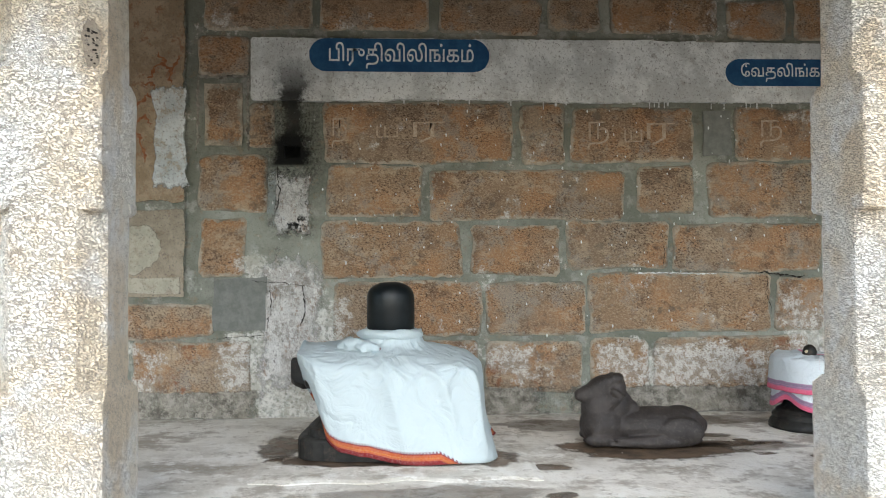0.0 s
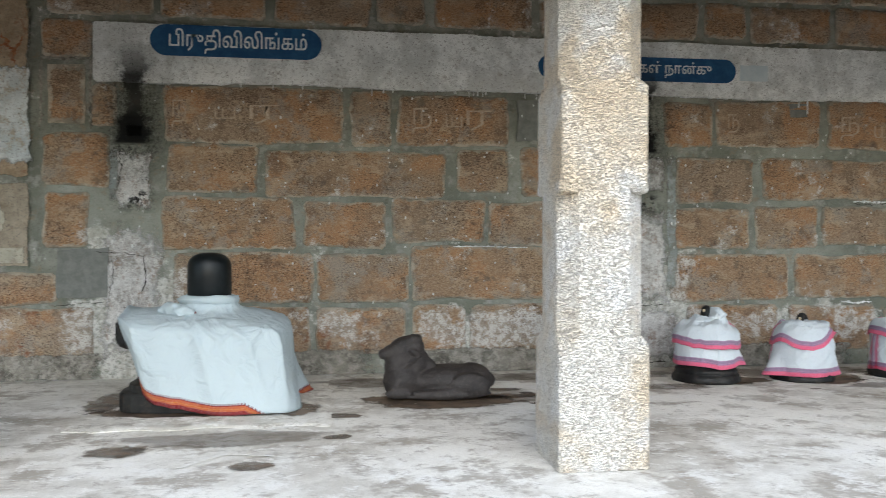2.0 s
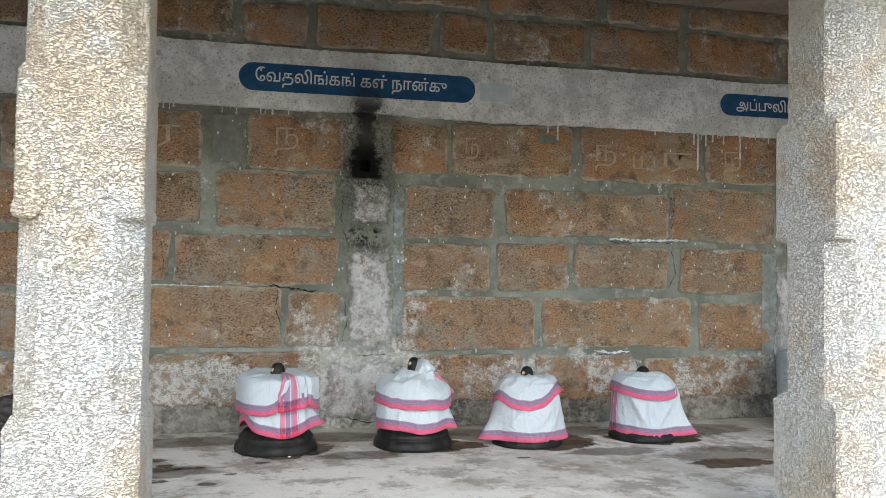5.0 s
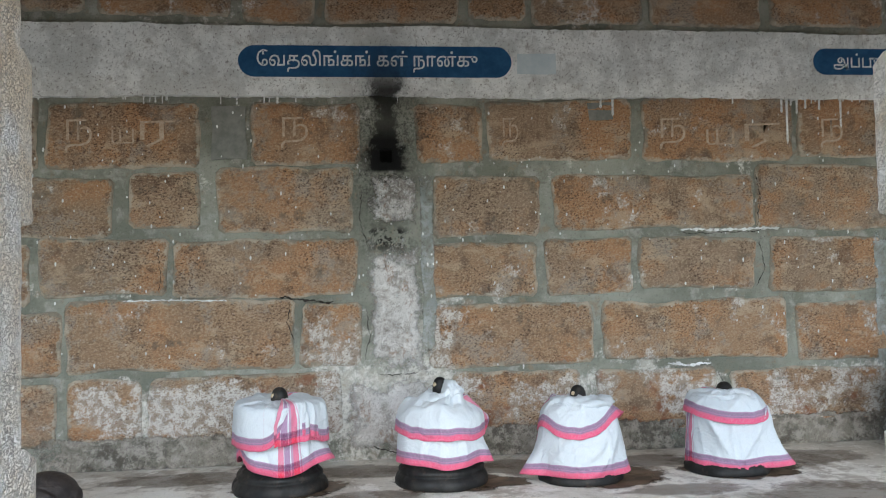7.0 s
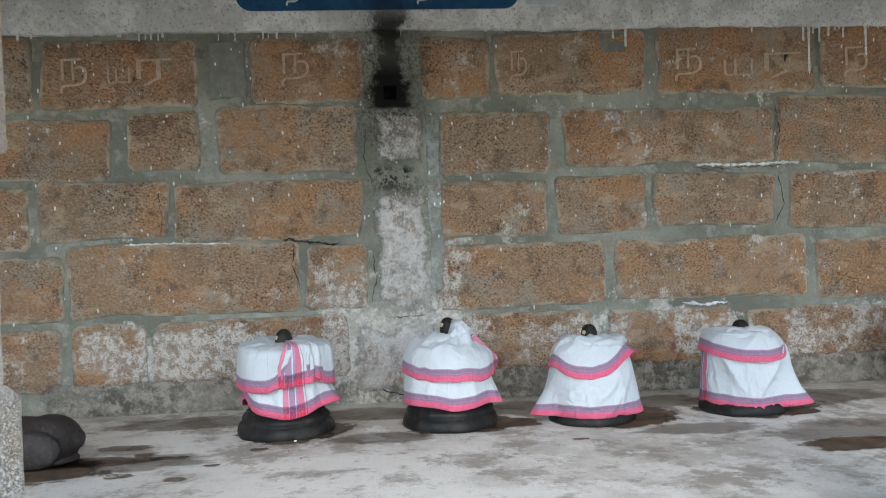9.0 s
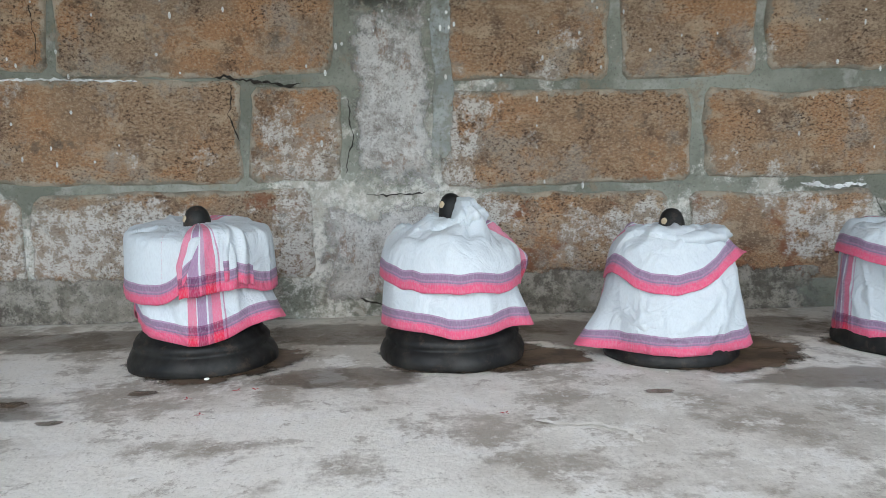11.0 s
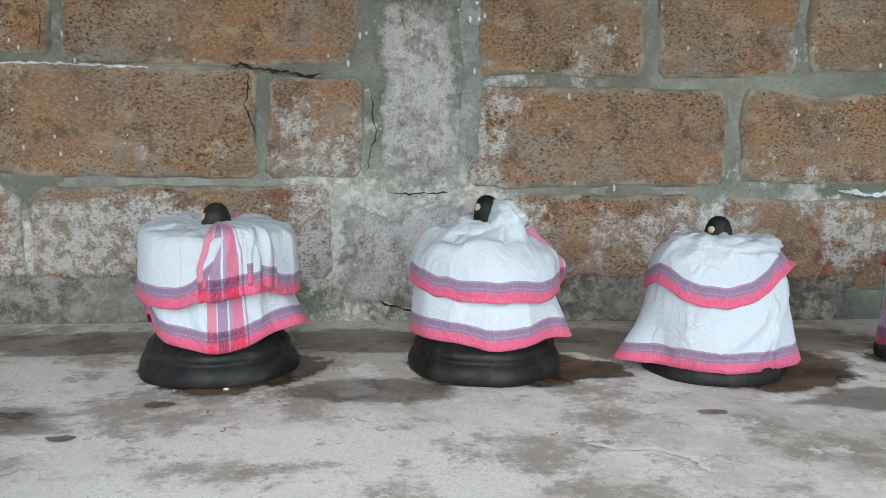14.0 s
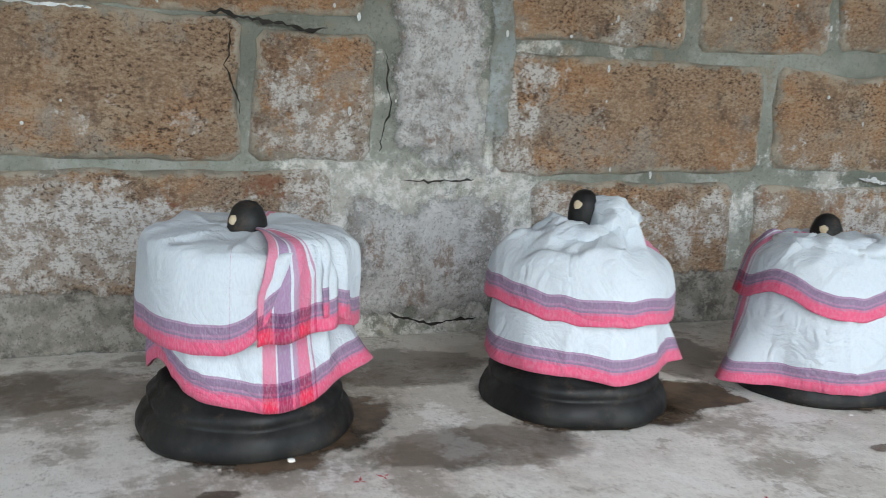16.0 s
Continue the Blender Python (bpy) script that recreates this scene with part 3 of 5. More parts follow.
# ---------- pillars ----------
def pillar(x, y, seed, turn=0.0, nest=False):
    """Granite pillar: square foot, chamfered shaft, square block, chamfered shaft again."""
    e = thing("stone_pillar", x, y, 0, "rough-dressed cream granite pillar with square foot and chamfered shaft", "pillar", "pillars of the colonnade", turn)

    def ring(half, cham, z):
        corner = [(-half + cham, -half), (half - cham, -half), (half, -half + cham), (half, half - cham), (half - cham, half), (-half + cham, half), (-half, half - cham), (-half, -half + cham)]
        out = []
        for (a, b), (c, d) in zip(corner, corner[1:] + corner[:1]):
            for i in range(4):
                px, py = a + (c - a) * i / 4, b + (d - b) * i / 4
                k = 1 + 0.020 * wob(px * 3 + seed, py * 3, z * 1.2) + 0.014 * wob(px, py + seed, z, 16)
                out.append((px * k, py * k, z + 0.006 * wob(px, py, z + seed, 11)))
        return out

    def run(z0, z1, half, cham, n):
        return [ring(half, cham, z0 + (z1 - z0) * i / n) for i in range(n + 1)]
    pieces = (("foot", run(0.0, 0.64, 0.245, 0.014, 16) + [ring(0.232, 0.07, 0.685)]),
              ("shaft", run(0.66, 1.50, 0.231, 0.095, 20)),
              ("block", [ring(0.222, 0.05, 1.462)] + run(1.478, 1.99, 0.233, 0.012, 13) + [ring(0.226, 0.06, 2.03)]),
              ("upper_shaft", run(2.01, BEAM + 0.005, 0.226, 0.092, 22)))
    for name, rings in pieces:
        bm = bmesh.new()
        loft(bm, rings)
        part(name, bm, GRANITE, e)
    for sx, sy in ((-1, -1), (1, -1), (1, 1), (-1, 1)):
        bm = bmesh.new()
        rings = []
        for z, out, back in ((1.432, -0.012, 0.055), (1.440, 0.002, 0.085), (1.456, 0.007, 0.105), (1.480, 0.006, 0.112), (1.500, 0.0, 0.112)):
            o = 0.233 + out
            rings.append([(sx * (q + 0.004 * wob(q, z, seed, 20)), sy * r, z + 0.004 * wob(q, r, seed, 25)) for q, r in ((o - 0.02, o), (o, o - 0.02), (o, o - back), (o - back * 0.5, o - back * 0.5 - 0.03), (o - back, o))])
        loft(bm, rings)
        part("corner_lip", bm, GRANITE, e)
    if nest:
        bm = bmesh.new()
        f = [bm.verts.new((0.178 + u * 0.7, -0.178 + u * 0.7 - 0.006, 2.14 + v)) for u, v in blob(0, 0, 0.045, 0.10, 3, 28, 0.4)]
        bm.faces.new(f)
        crust = part("mud_crust", bm, SLAB, e, "grey pitted mud crust")
        bm = bmesh.new()
        for i in range(26):
            u, v, q = random.uniform(-0.032, 0.032), random.uniform(-0.085, 0.06), random.uniform(0.004, 0.008)
            bm.faces.new([bm.verts.new((0.178 + (u + q * math.cos(k)) * 0.7, -0.178 + (u + q * math.cos(k)) * 0.7 - 0.010, 2.14 + v + 0.7 * q * math.sin(k))) for k in (0, 0.9, 1.8, 2.7, 3.6, 4.5, 5.4)])
        part("pits", bm, CRACK, crust)["kind"] = "stuff"
    return e


# ---------- idols ----------
def turned(bm, profile, n=48, cx=0.0, cy=0.0, wobble=0.0, seed=0):
    rings = []
    for r, z in profile:
        rings.append([(cx + (r + wobble * wob(math.cos(j * 6.2832 / n) * 2, math.sin(j * 6.2832 / n) * 2, z * 4 + seed)) * math.cos(j * 6.2832 / n),
                       cy + (r + wobble * wob(math.cos(j * 6.2832 / n) * 2, math.sin(j * 6.2832 / n) * 2, z * 4 + seed)) * math.sin(j * 6.2832 / n), z) for j in range(n)])
    loft(bm, rings)


def smoothed(points, n):
    """Catmull-Rom through profile points."""
    p = [Vector(q) for q in points]
    p = [2 * p[0] - p[1]] + p + [2 * p[-1] - p[-2]]
    out = []
    for i in range(1, len(p) - 2):
        for k in range(n):
            t = k / n
            a, b, c, d = p[i - 1:i + 3]
            out.append(0.5 * ((2 * b) + (c - a) * t + (2 * a - 5 * b + 4 * c - d) * t * t + (3 * b - a - 3 * c + d) * t ** 3))
    return out + [p[-2]]


def drape(name, parent, material, profile, hem, border, seed, fold=0.012, crumple=0.01, lobes=7, n=200, creases=(), vshift=None, label=""):
    """A cloth hung round an upright axis. profile(a): (radius, height) points from neck to hem at angle a; hem(a) lifts the last point; border: the angle of the end border;
    creases: (angle at top, angle at foot, from, to, height, width) of single folds; vshift(a): slides the hem border out of sight."""
    cols = []
    for j in range(n + 1):
        a = 2 * math.pi * j / n
        pts = smoothed(profile(a), 10)
        h = hem(a)
        out = []
        m = len(pts) - 1
        for i, q in enumerate(pts):
            s = i / m
            r, z = q.x, q.y
            ca, sa = math.cos(a), math.sin(a)
            down = max(0.0, s - 0.35) / 0.65
            r += fold * down * (math.sin(lobes * a + seed) + 0.7 * math.sin((lobes * 2 - 3) * a + seed * 2.3 + z * 6) + 0.5 * wob(ca * 3, sa * 3, seed))
            lump = crumple * (1 - 0.55 * down)
            r += lump * 0.6 * wob(ca * 2.2 + seed, sa * 2.2, z * 7) * min(1, s * 4)
            z += lump * (1.2 * wob(ca * r * 16 + seed, sa * r * 16, seed) + 1.0 * (1 - down) * abs(math.sin(3.2 * a + 22 * r + seed)))
            ridge = 1 - abs(wob(ca * 1.7 + 0.8 * z + seed, sa * 1.7 - 1.1 * z, z * 1.6, 2.0)) * 3.5
            r += fold * 0.55 * max(0.0, ridge) * min(1, s * 3)
            fine = 1 - abs(wob(ca * 2.1 - z, sa * 2.1 + seed, z * 2.2, 4.3)) * 3.5
            r += fold * 0.28 * max(0.0, fine) * min(1, s * 3)
            pleat = 1 - abs(math.sin(2.5 * a + 9 * r + 2.2 * wob(ca * 1.5 + seed, sa * 1.5, seed) + seed))
            z += crumple * 1.6 * pleat ** 3 * (1 - down) * min(1, s * 5)
            for a0, a1, s0, s1, hh, ww in creases:
                if s0 <= s <= s1:
                    k = (s - s0) / (s1 - s0)
                    d = abs((a - (a0 + (a1 - a0) * k) + math.pi) % (2 * math.pi) - math.pi)
                    r += 1.15 * hh * math.exp(-(d / ww) ** 1.25) * math.sin(math.pi * min(1.0, k * 0.9 + 0.08))
            r *= 1 + 0.022 * math.sin(2 * a + seed * 1.7) + 0.014 * math.sin(3 * a + seed)
            z += 0.016 * math.sin(a + seed * 2.9) * r / 0.27 * (1 - 0.6 * down)
            z += h * down * down
            out.append((r * ca, r * sa, max(z, 0.006)))
        cols.append(out)
    m = len(cols[0])
    rings = [[cols[j][i] for j in range(n)] for i in range(m)]
    uvs = []
    length = [[0.0] * m for _ in range(n + 1)]
    for j in range(n + 1):
        for i in range(m - 2, -1, -1):
            length[j][i] = length[j][i + 1] + (Vector(cols[j][i]) - Vector(cols[j][i + 1])).length
    for i in range(m):
        row = []
        for j in range(n + 1):
            a = 2 * math.pi * j / n
            u = ((a - border + math.pi) % (2 * math.pi) - math.pi) * 0.28 if border is not None else a * 0.6
            row.append((u, length[j][i] + (vshift(a) if vshift else 0.0)))
        uvs.append(row)
    bm = bmesh.new()
    loft(bm, rings, False, False, uvs)
    ob = part(name, bm, material, parent, label, smooth=True)
    sol = ob.modifiers.new("thickness", "SOLIDIFY")
    sol.thickness, sol.offset = 0.004, 0
    return ob


FRONT = -math.pi / 2


def flap(parent, a0, a1, top, bottom, r, seed, border, slant=0.0, label=""):
    """The towel's end, pulled over the top and hanging in front."""
    n, mid = 26, (a0 + a1) / 2
    path = smoothed([(0.07, top + 0.016), (r * 0.6, top + 0.020), (r * 0.93, top + 0.006), (r + 0.010, top - 0.05), (r + 0.014, (top + bottom) / 2), (r + 0.020, bottom)], 8)
    rings, uvs = [], []
    m = len(path) - 1
    for i, q in enumerate(path):
        s = i / m
        row, uv = [], []
        for j in range(n + 1):
            t = j / n
            a = mid + (t - 0.5) * (a1 - a0) * (0.40 + 0.60 * min(1, s * 1.3))
            rr = q.x + (0.004 + 0.008 * s) * math.sin(11 * t + seed + 3 * s) + 0.010 * (1 - abs(math.sin(5 * t + 2.5 * s + seed))) ** 3 + 0.004 * wob(t * 5, s * 5, seed)
            z = q.y + 0.006 * wob(t * 4, s * 4, seed + 3) + slant * (t - 0.5) * s
            row.append((rr * math.cos(a), rr * math.sin(a), z))
            uv.append(((t - 0.5) * (a1 - a0) * 0.29 + (mid - border) * 0.28, 0.0))
        rings.append(row)
        uvs.append(uv)
    for j in range(n + 1):
        run = 0.0
        for i in range(m, -1, -1):
            if i < m:
                run += (Vector(rings[i][j]) - Vector(rings[i + 1][j])).length
            uvs[i][j] = (uvs[i][j][0], run)
    bm = bmesh.new()
    loft(bm, rings, False, False, uvs, False)
    ob = part("hanging_end", bm, TOWEL, parent, label, smooth=True)
    sol = ob.modifiers.new("thickness", "SOLIDIFY")
    sol.thickness, sol.offset = 0.003, 0
    return ob


def coil(parent, z, r, thick, seed, a0, a1, rise=0.0, material=None):
    """A loosely twisted roll of cloth lying round the neck of the stone."""
    n, k = 44, 28
    rings, uvs = [], []
    for i in range(n + 1):
        s = i / n
        a = a0 + (a1 - a0) * s
        q = thick * (0.25 + 0.75 * math.sin(math.pi * min(1, max(0, s))) ** 0.5)
        row = []
        for j in range(k):
            b = 2 * math.pi * j / k
            w = q * (1 + 0.22 * (1 - abs(math.sin(1.5 * b + 5 * s * 3.1 + seed))) ** 2 + 0.30 * wob(math.cos(b) * 1.6 + seed, math.sin(b) * 1.6, s * 9) + 0.12 * wob(b, s * 22, seed))
            rr = r + w * 1.25 * math.cos(b)
            row.append((rr * math.cos(a), rr * math.sin(a), z + rise * math.sin(math.pi * s) + w * 0.85 * math.sin(b)))
        rings.append(row)
        uvs.append([(0.5, 0.5)] * (k + 1))
    bm = bmesh.new()
    loft(bm, rings, True, True, uvs)
    return part("rolled_fold", bm, material or TOWEL, parent, "", smooth=True)



def around(a, c, width):
    """A soft bump of height 1 at angle c."""
    d = abs((a - c + math.pi) % (2 * math.pi) - math.pi)
    return math.exp(-(d / width) ** 2)


def small_linga(x, y, seed, knob, label, base=0.285):
    e = thing("small_lingam", x, y, 0, label, "lingam", "four small lingams along the wall")
    bm = bmesh.new()
    turned(bm, [(base + 0.026, 0), (base + 0.030, 0.012), (base + 0.028, 0.035), (base + 0.016, 0.060), (base + 0.004, 0.070), (base - 0.002, 0.076), (base + 0.002, 0.084), (base + 0.002, 0.100), (base - 0.010, 0.114), (base - 0.022, 0.120), (base - 0.026, 0.134), (base - 0.040, 0.144),
                (base - 0.060, 0.150), (base - 0.075, 0.17), (base - 0.09, 0.22), (base - 0.08, 0.27), (base - 0.05, 0.31), (base - 0.045, 0.38), (base - 0.1, 0.42), (0.02, 0.43)], 96, wobble=0.014, seed=seed)
    part("pedestal", bm, IDOL, e, smooth=True)
    bm = bmesh.new()
    r, top = knob
    turned(bm, [(r, 0.40), (r, top - r * 1.5), (r * 0.93, top - r * 0.9), (r * 0.72, top - r * 0.35), (r * 0.4, top - 0.004), (0.004, top)], 28)
    part("shaft", bm, IDOL, e, smooth=True)
    bm = bmesh.new()
    turned(bm, [(0.013, 0), (0.012, 0.003), (0.005, 0.005)], 12, wobble=0.006, seed=seed)
    mark = part("paste_mark", bm, PASTE, e, "pale sandal-paste dot")
    mark.matrix_basis = pose(-r * 0.74, -r * 0.57, top - r * 0.9, 74, 0, -52)
    return e


def towel(x, y, seed, label):
    return thing("cotton_towel", x, y, 0, label, "towel", "towels on the lingams")


pillar(-1.41, 3.74, 1.0, 0.0, True)
pillar(2.245, 3.64, 5.0)
pillar(5.74, 3.54, 9.0)

# first small lingam: flat-topped wrap, border hanging in front
small_linga(3.115, 6.095, 1, (0.054, 0.612), "small black stone lingam on a round pedestal by the wall", 0.262)
T = towel(3.115, 6.095, 1, "white cotton towel with pink and purple borders, wrapped flat-topped")
drape("lower_fold", T, TOWEL, lambda a: [(0.18, 0.46), (0.235, 0.42), (0.250, 0.30), (0.268 + 0.05 * around(a, -0.25, 0.5) - 0.03 * around(a, math.pi * 1.15, 0.5), 0.145)],
      lambda a: 0.07 * around(a, math.pi * 1.12, 0.4) - 0.030 * around(a, FRONT + 0.1, 0.5) + 0.045 * around(a, -0.35, 0.5), FRONT + 0.30, 1.3, 0.009, 0.004, 5,
      creases=((FRONT - 0.9, FRONT - 0.3, 0.55, 1, 0.014, 0.10), (FRONT + 0.75, FRONT + 0.7, 0.5, 1, 0.016, 0.07)))
drape("upper_fold", T, TOWEL, lambda a: [(0.05, 0.532), (0.14, 0.532), (0.232, 0.528), (0.270, 0.505), (0.280, 0.41), (0.288, 0.285)],
      lambda a: 0.10 * around(a, FRONT + 0.22, 0.26) - 0.005 * around(a, FRONT - 0.5, 0.4) + 0.04 * around(a, FRONT + 0.75, 0.3) + 0.01 * around(a, 0, 0.5), FRONT + 2.9, 2.1, 0.006, 0.008, 4,
      creases=((FRONT + 0.30, FRONT + 0.05, 0.35, 1, 0.025, 0.10), (FRONT + 0.35, FRONT + 0.75, 0.35, 1, 0.018, 0.07), (FRONT + 0.28, FRONT + 0.3, 0.1, 0.6, 0.02, 0.10), (-0.35, -0.3, 0.3, 1, 0.015, 0.05)))
flap(T, FRONT - 0.02, FRONT + 0.66, 0.53, 0.315, 0.292, 1.2, FRONT + 0.22, 0.03, "pink and purple plaid towel end")
flap(T, FRONT + 0.50, FRONT + 0.92, 0.532, 0.345, 0.290, 4.4, FRONT + 2.2, -0.03)

# second: gathered peak, straight double hem
small_linga(4.10, 6.085, 2, (0.048, 0.645), "small black stone lingam on a broad round pedestal by the wall", 0.258)
T = towel(4.10, 6.085, 2, "white cotton towel with pink and purple borders, gathered to a peak")
drape("lower_fold", T, TOWEL, lambda a: [(0.19, 0.42), (0.240, 0.37), (0.258, 0.28), (0.272 + 0.045 * around(a, -0.35, 0.22), 0.140)],
      lambda a: 0.012 * around(a, FRONT - 0.8, 0.5) - 0.012 * around(a, FRONT + 0.1, 0.3) + 0.012 * around(a, FRONT + 0.9, 0.3), -0.05, 4.2, 0.005, 0.003, 6,
      creases=((FRONT - 0.1, FRONT - 0.1, 0.4, 1, 0.012, 0.04), (FRONT - 0.5, FRONT - 0.6, 0.4, 1, 0.014, 0.12), (FRONT + 0.45, FRONT + 0.5, 0.4, 1, 0.012, 0.10)))
drape("upper_fold", T, TOWEL, lambda a: [(0.05, 0.53 + 0.07 * around(a, FRONT + 0.9, 0.5)), (0.10, 0.52 + 0.07 * around(a, FRONT + 0.8, 0.45)), (0.175, 0.478), (0.250, 0.430), (0.272, 0.37), (0.278, 0.290)],
      lambda a: 0.035 * around(a, math.pi, 0.7) + 0.025 * around(a, 0, 0.6), 0.0, 5.7, 0.004, 0.020, 3,
      creases=((FRONT + 0.9, FRONT + 0.5, 0.05, 0.5, 0.03, 0.3), (FRONT - 0.4, FRONT - 0.9, 0.1, 0.6, 0.02, 0.2), (FRONT + 0.2, FRONT - 0.1, 0.1, 0.6, 0.02, 0.12), (-0.1, -0.1, 0.5, 1, 0.03, 0.08)))
coil(T, 0.515, 0.105, 0.042, 2.2, FRONT - 1.6, FRONT + 0.9, 0.0)
coil(T, 0.525, 0.080, 0.060, 5.1, FRONT - 0.1, FRONT + 1.4, 0.045)

# third: spiral wrap that spreads on the floor
small_linga(4.96, 6.03, 3, (0.052, 0.575), "small black stone lingam almost hidden under its cloth", 0.235)
T = towel(4.96, 6.03, 3, "white cotton towel with pink borders, wound askew, spreading to floor")
drape("lower_fold", T, TOWEL, lambda a: [(0.16, 0.455), (0.215, 0.42), (0.240 + 0.02 * around(a, math.pi, 1) + 0.025 * around(a, -0.3, 0.6), 0.22), (0.262 + 0.11 * around(a, math.pi * 1.03, 0.28) + 0.05 * around(a, -0.45, 0.3), 0.045)],
      lambda a: 0.03 * around(a, 0, 0.5), math.pi * 0.88, 7.7, 0.008, 0.006, 4,
      creases=((FRONT + 0.9, FRONT - 0.6, 0.45, 0.98, 0.03, 0.16), (FRONT + 1.1, FRONT + 0.1, 0.4, 1.0, 0.025, 0.14), (FRONT - 0.2, FRONT - 1.0, 0.5, 0.9, 0.018, 0.10), (FRONT + 0.5, FRONT + 0.55, 0.5, 1, 0.012, 0.04)))
drape("upper_fold", T, TOWEL, lambda a: [(0.05, 0.485), (0.10, 0.485), (0.165, 0.470), (0.222, 0.425), (0.246, 0.36), (0.262, 0.285)],
      lambda a: 0.135 * around(a, FRONT + 1.15, 0.75) + 0.05 * around(a, FRONT - 1.2, 0.4) - 0.012 * around(a, FRONT - 0.3, 0.6), 2.6, 8.2, 0.005, 0.013, 3,
      creases=((FRONT + 0.8, FRONT - 0.3, 0.05, 0.6, 0.025, 0.2), (FRONT - 0.3, FRONT - 1.0, 0.1, 0.7, 0.02, 0.18), (FRONT + 0.2, FRONT + 0.9, 0.1, 0.7, 0.02, 0.15)))
coil(T, 0.470, 0.120, 0.055, 3.3, FRONT - 2.4, FRONT + 1.2, 0.0)
coil(T, 0.470, 0.175, 0.034, 7.3, FRONT - 0.3, FRONT + 2.4, 0.01)

# fourth: similar, one corner pulled out
small_linga(5.94, 6.08, 4, (0.06, 0.56), "small black stone lingam near the end of the row", 0.235)
T = towel(5.94, 6.08, 4, "white cotton towel with pink borders, one corner pulled out")
drape("lower_fold", T, TOWEL, lambda a: [(0.18, 0.44), (0.228, 0.39), (0.238 + 0.03 * around(a, -0.3, 0.4), 0.22), (0.245 + 0.14 * around(a, -0.45, 0.35), 0.05)],
      lambda a: 0.012 * math.sin(2 * a + 1), math.pi * 0.98, 9.1, 0.010, 0.006, 4,
      creases=((FRONT + 1.0, FRONT - 0.1, 0.2, 0.9, 0.03, 0.12), (FRONT - 1.1, FRONT - 0.3, 0.2, 0.85, 0.028, 0.12), (FRONT + 1.2, FRONT + 1.0, 0.2, 1, 0.02, 0.08)))
drape("upper_fold", T, TOWEL, lambda a: [(0.058, 0.50), (0.12, 0.497), (0.205, 0.477), (0.246, 0.425), (0.260, 0.36), (0.264, 0.325)],
      lambda a: 0.05 * around(a, math.pi, 0.8) + 0.06 * around(a, 0, 0.8), 2.2, 10.4, 0.004, 0.010, 3,
      creases=((FRONT + 0.3, FRONT - 0.4, 0.1, 0.7, 0.018, 0.15), (FRONT - 0.8, FRONT - 1.2, 0.1, 0.7, 0.015, 0.1)))
coil(T, 0.482, 0.125, 0.045, 6.3, FRONT - 1.4, FRONT + 1.9, 0.0)
coil(T, 0.470, 0.185, 0.030, 9.3, FRONT - 2.2, FRONT + 0.4, 0.01)


def square_ring(half_x, half_y, z, power=5.0, n=64):
    out = []
    for j in range(n):
        a = 2 * math.pi * j / n
        c, s = math.cos(a), math.sin(a)
        k = (abs(c) ** power + abs(s) ** power) ** (-1 / power)
        out.append((half_x * k * c, half_y * k * s, z))
    return out


SEAT = pose(0, 0, 0.012, 0, 0, -5) @ Matrix.Diagonal((0.95, 0.86, 0.975, 1))


def big_linga(x, y, label, fit=Matrix()):
    e = thing("large_lingam", x, y, 0, label, "lingam")
    e.matrix_basis = e.matrix_basis @ fit
    bm = bmesh.new()
    loft(bm, [square_ring(*r) for r in ((0.60, 0.50, 0.01), (0.60, 0.50, 0.125), (0.585, 0.49, 0.14), (0.54, 0.46, 0.145), (0.535, 0.455, 0.19), (0.50, 0.44, 0.20), (0.47, 0.41, 0.25), (0.40, 0.34, 0.27), (0.39, 0.33, 0.36),
                                        (0.46, 0.40, 0.38), (0.48, 0.42, 0.43), (0.55, 0.48, 0.45), (0.56, 0.49, 0.47), (0.56, 0.49, 0.57), (0.54, 0.47, 0.59))])
    part("pedestal", bm, IDOL, e)
    bm = bmesh.new()
    loft(bm, [[(px, py * w, pz) for py, pz in ((-0.12, 0.45 + d), (-0.075, 0.41 + d), (0.075, 0.41 + d), (0.12, 0.45 + d), (0.12, 0.60), (0.05, 0.61), (-0.05, 0.61), (-0.12, 0.60))] for px, w, d in ((-0.50, 1.2, 0), (-0.60, 1.0, 0.0), (-0.655, 0.9, 0.02), (-0.68, 0.75, 0.04))])
    part("spout", bm, IDOL, e)
    bm = bmesh.new()
    turned(bm, [(0.165, 0.55), (0.165, 1.0), (0.163, 1.03), (0.155, 1.058), (0.140, 1.08), (0.115, 1.099), (0.08, 1.113), (0.04, 1.12), (0.01, 1.122)], 56)
    part("shaft", bm, POLISHED, e, smooth=True)
    return e


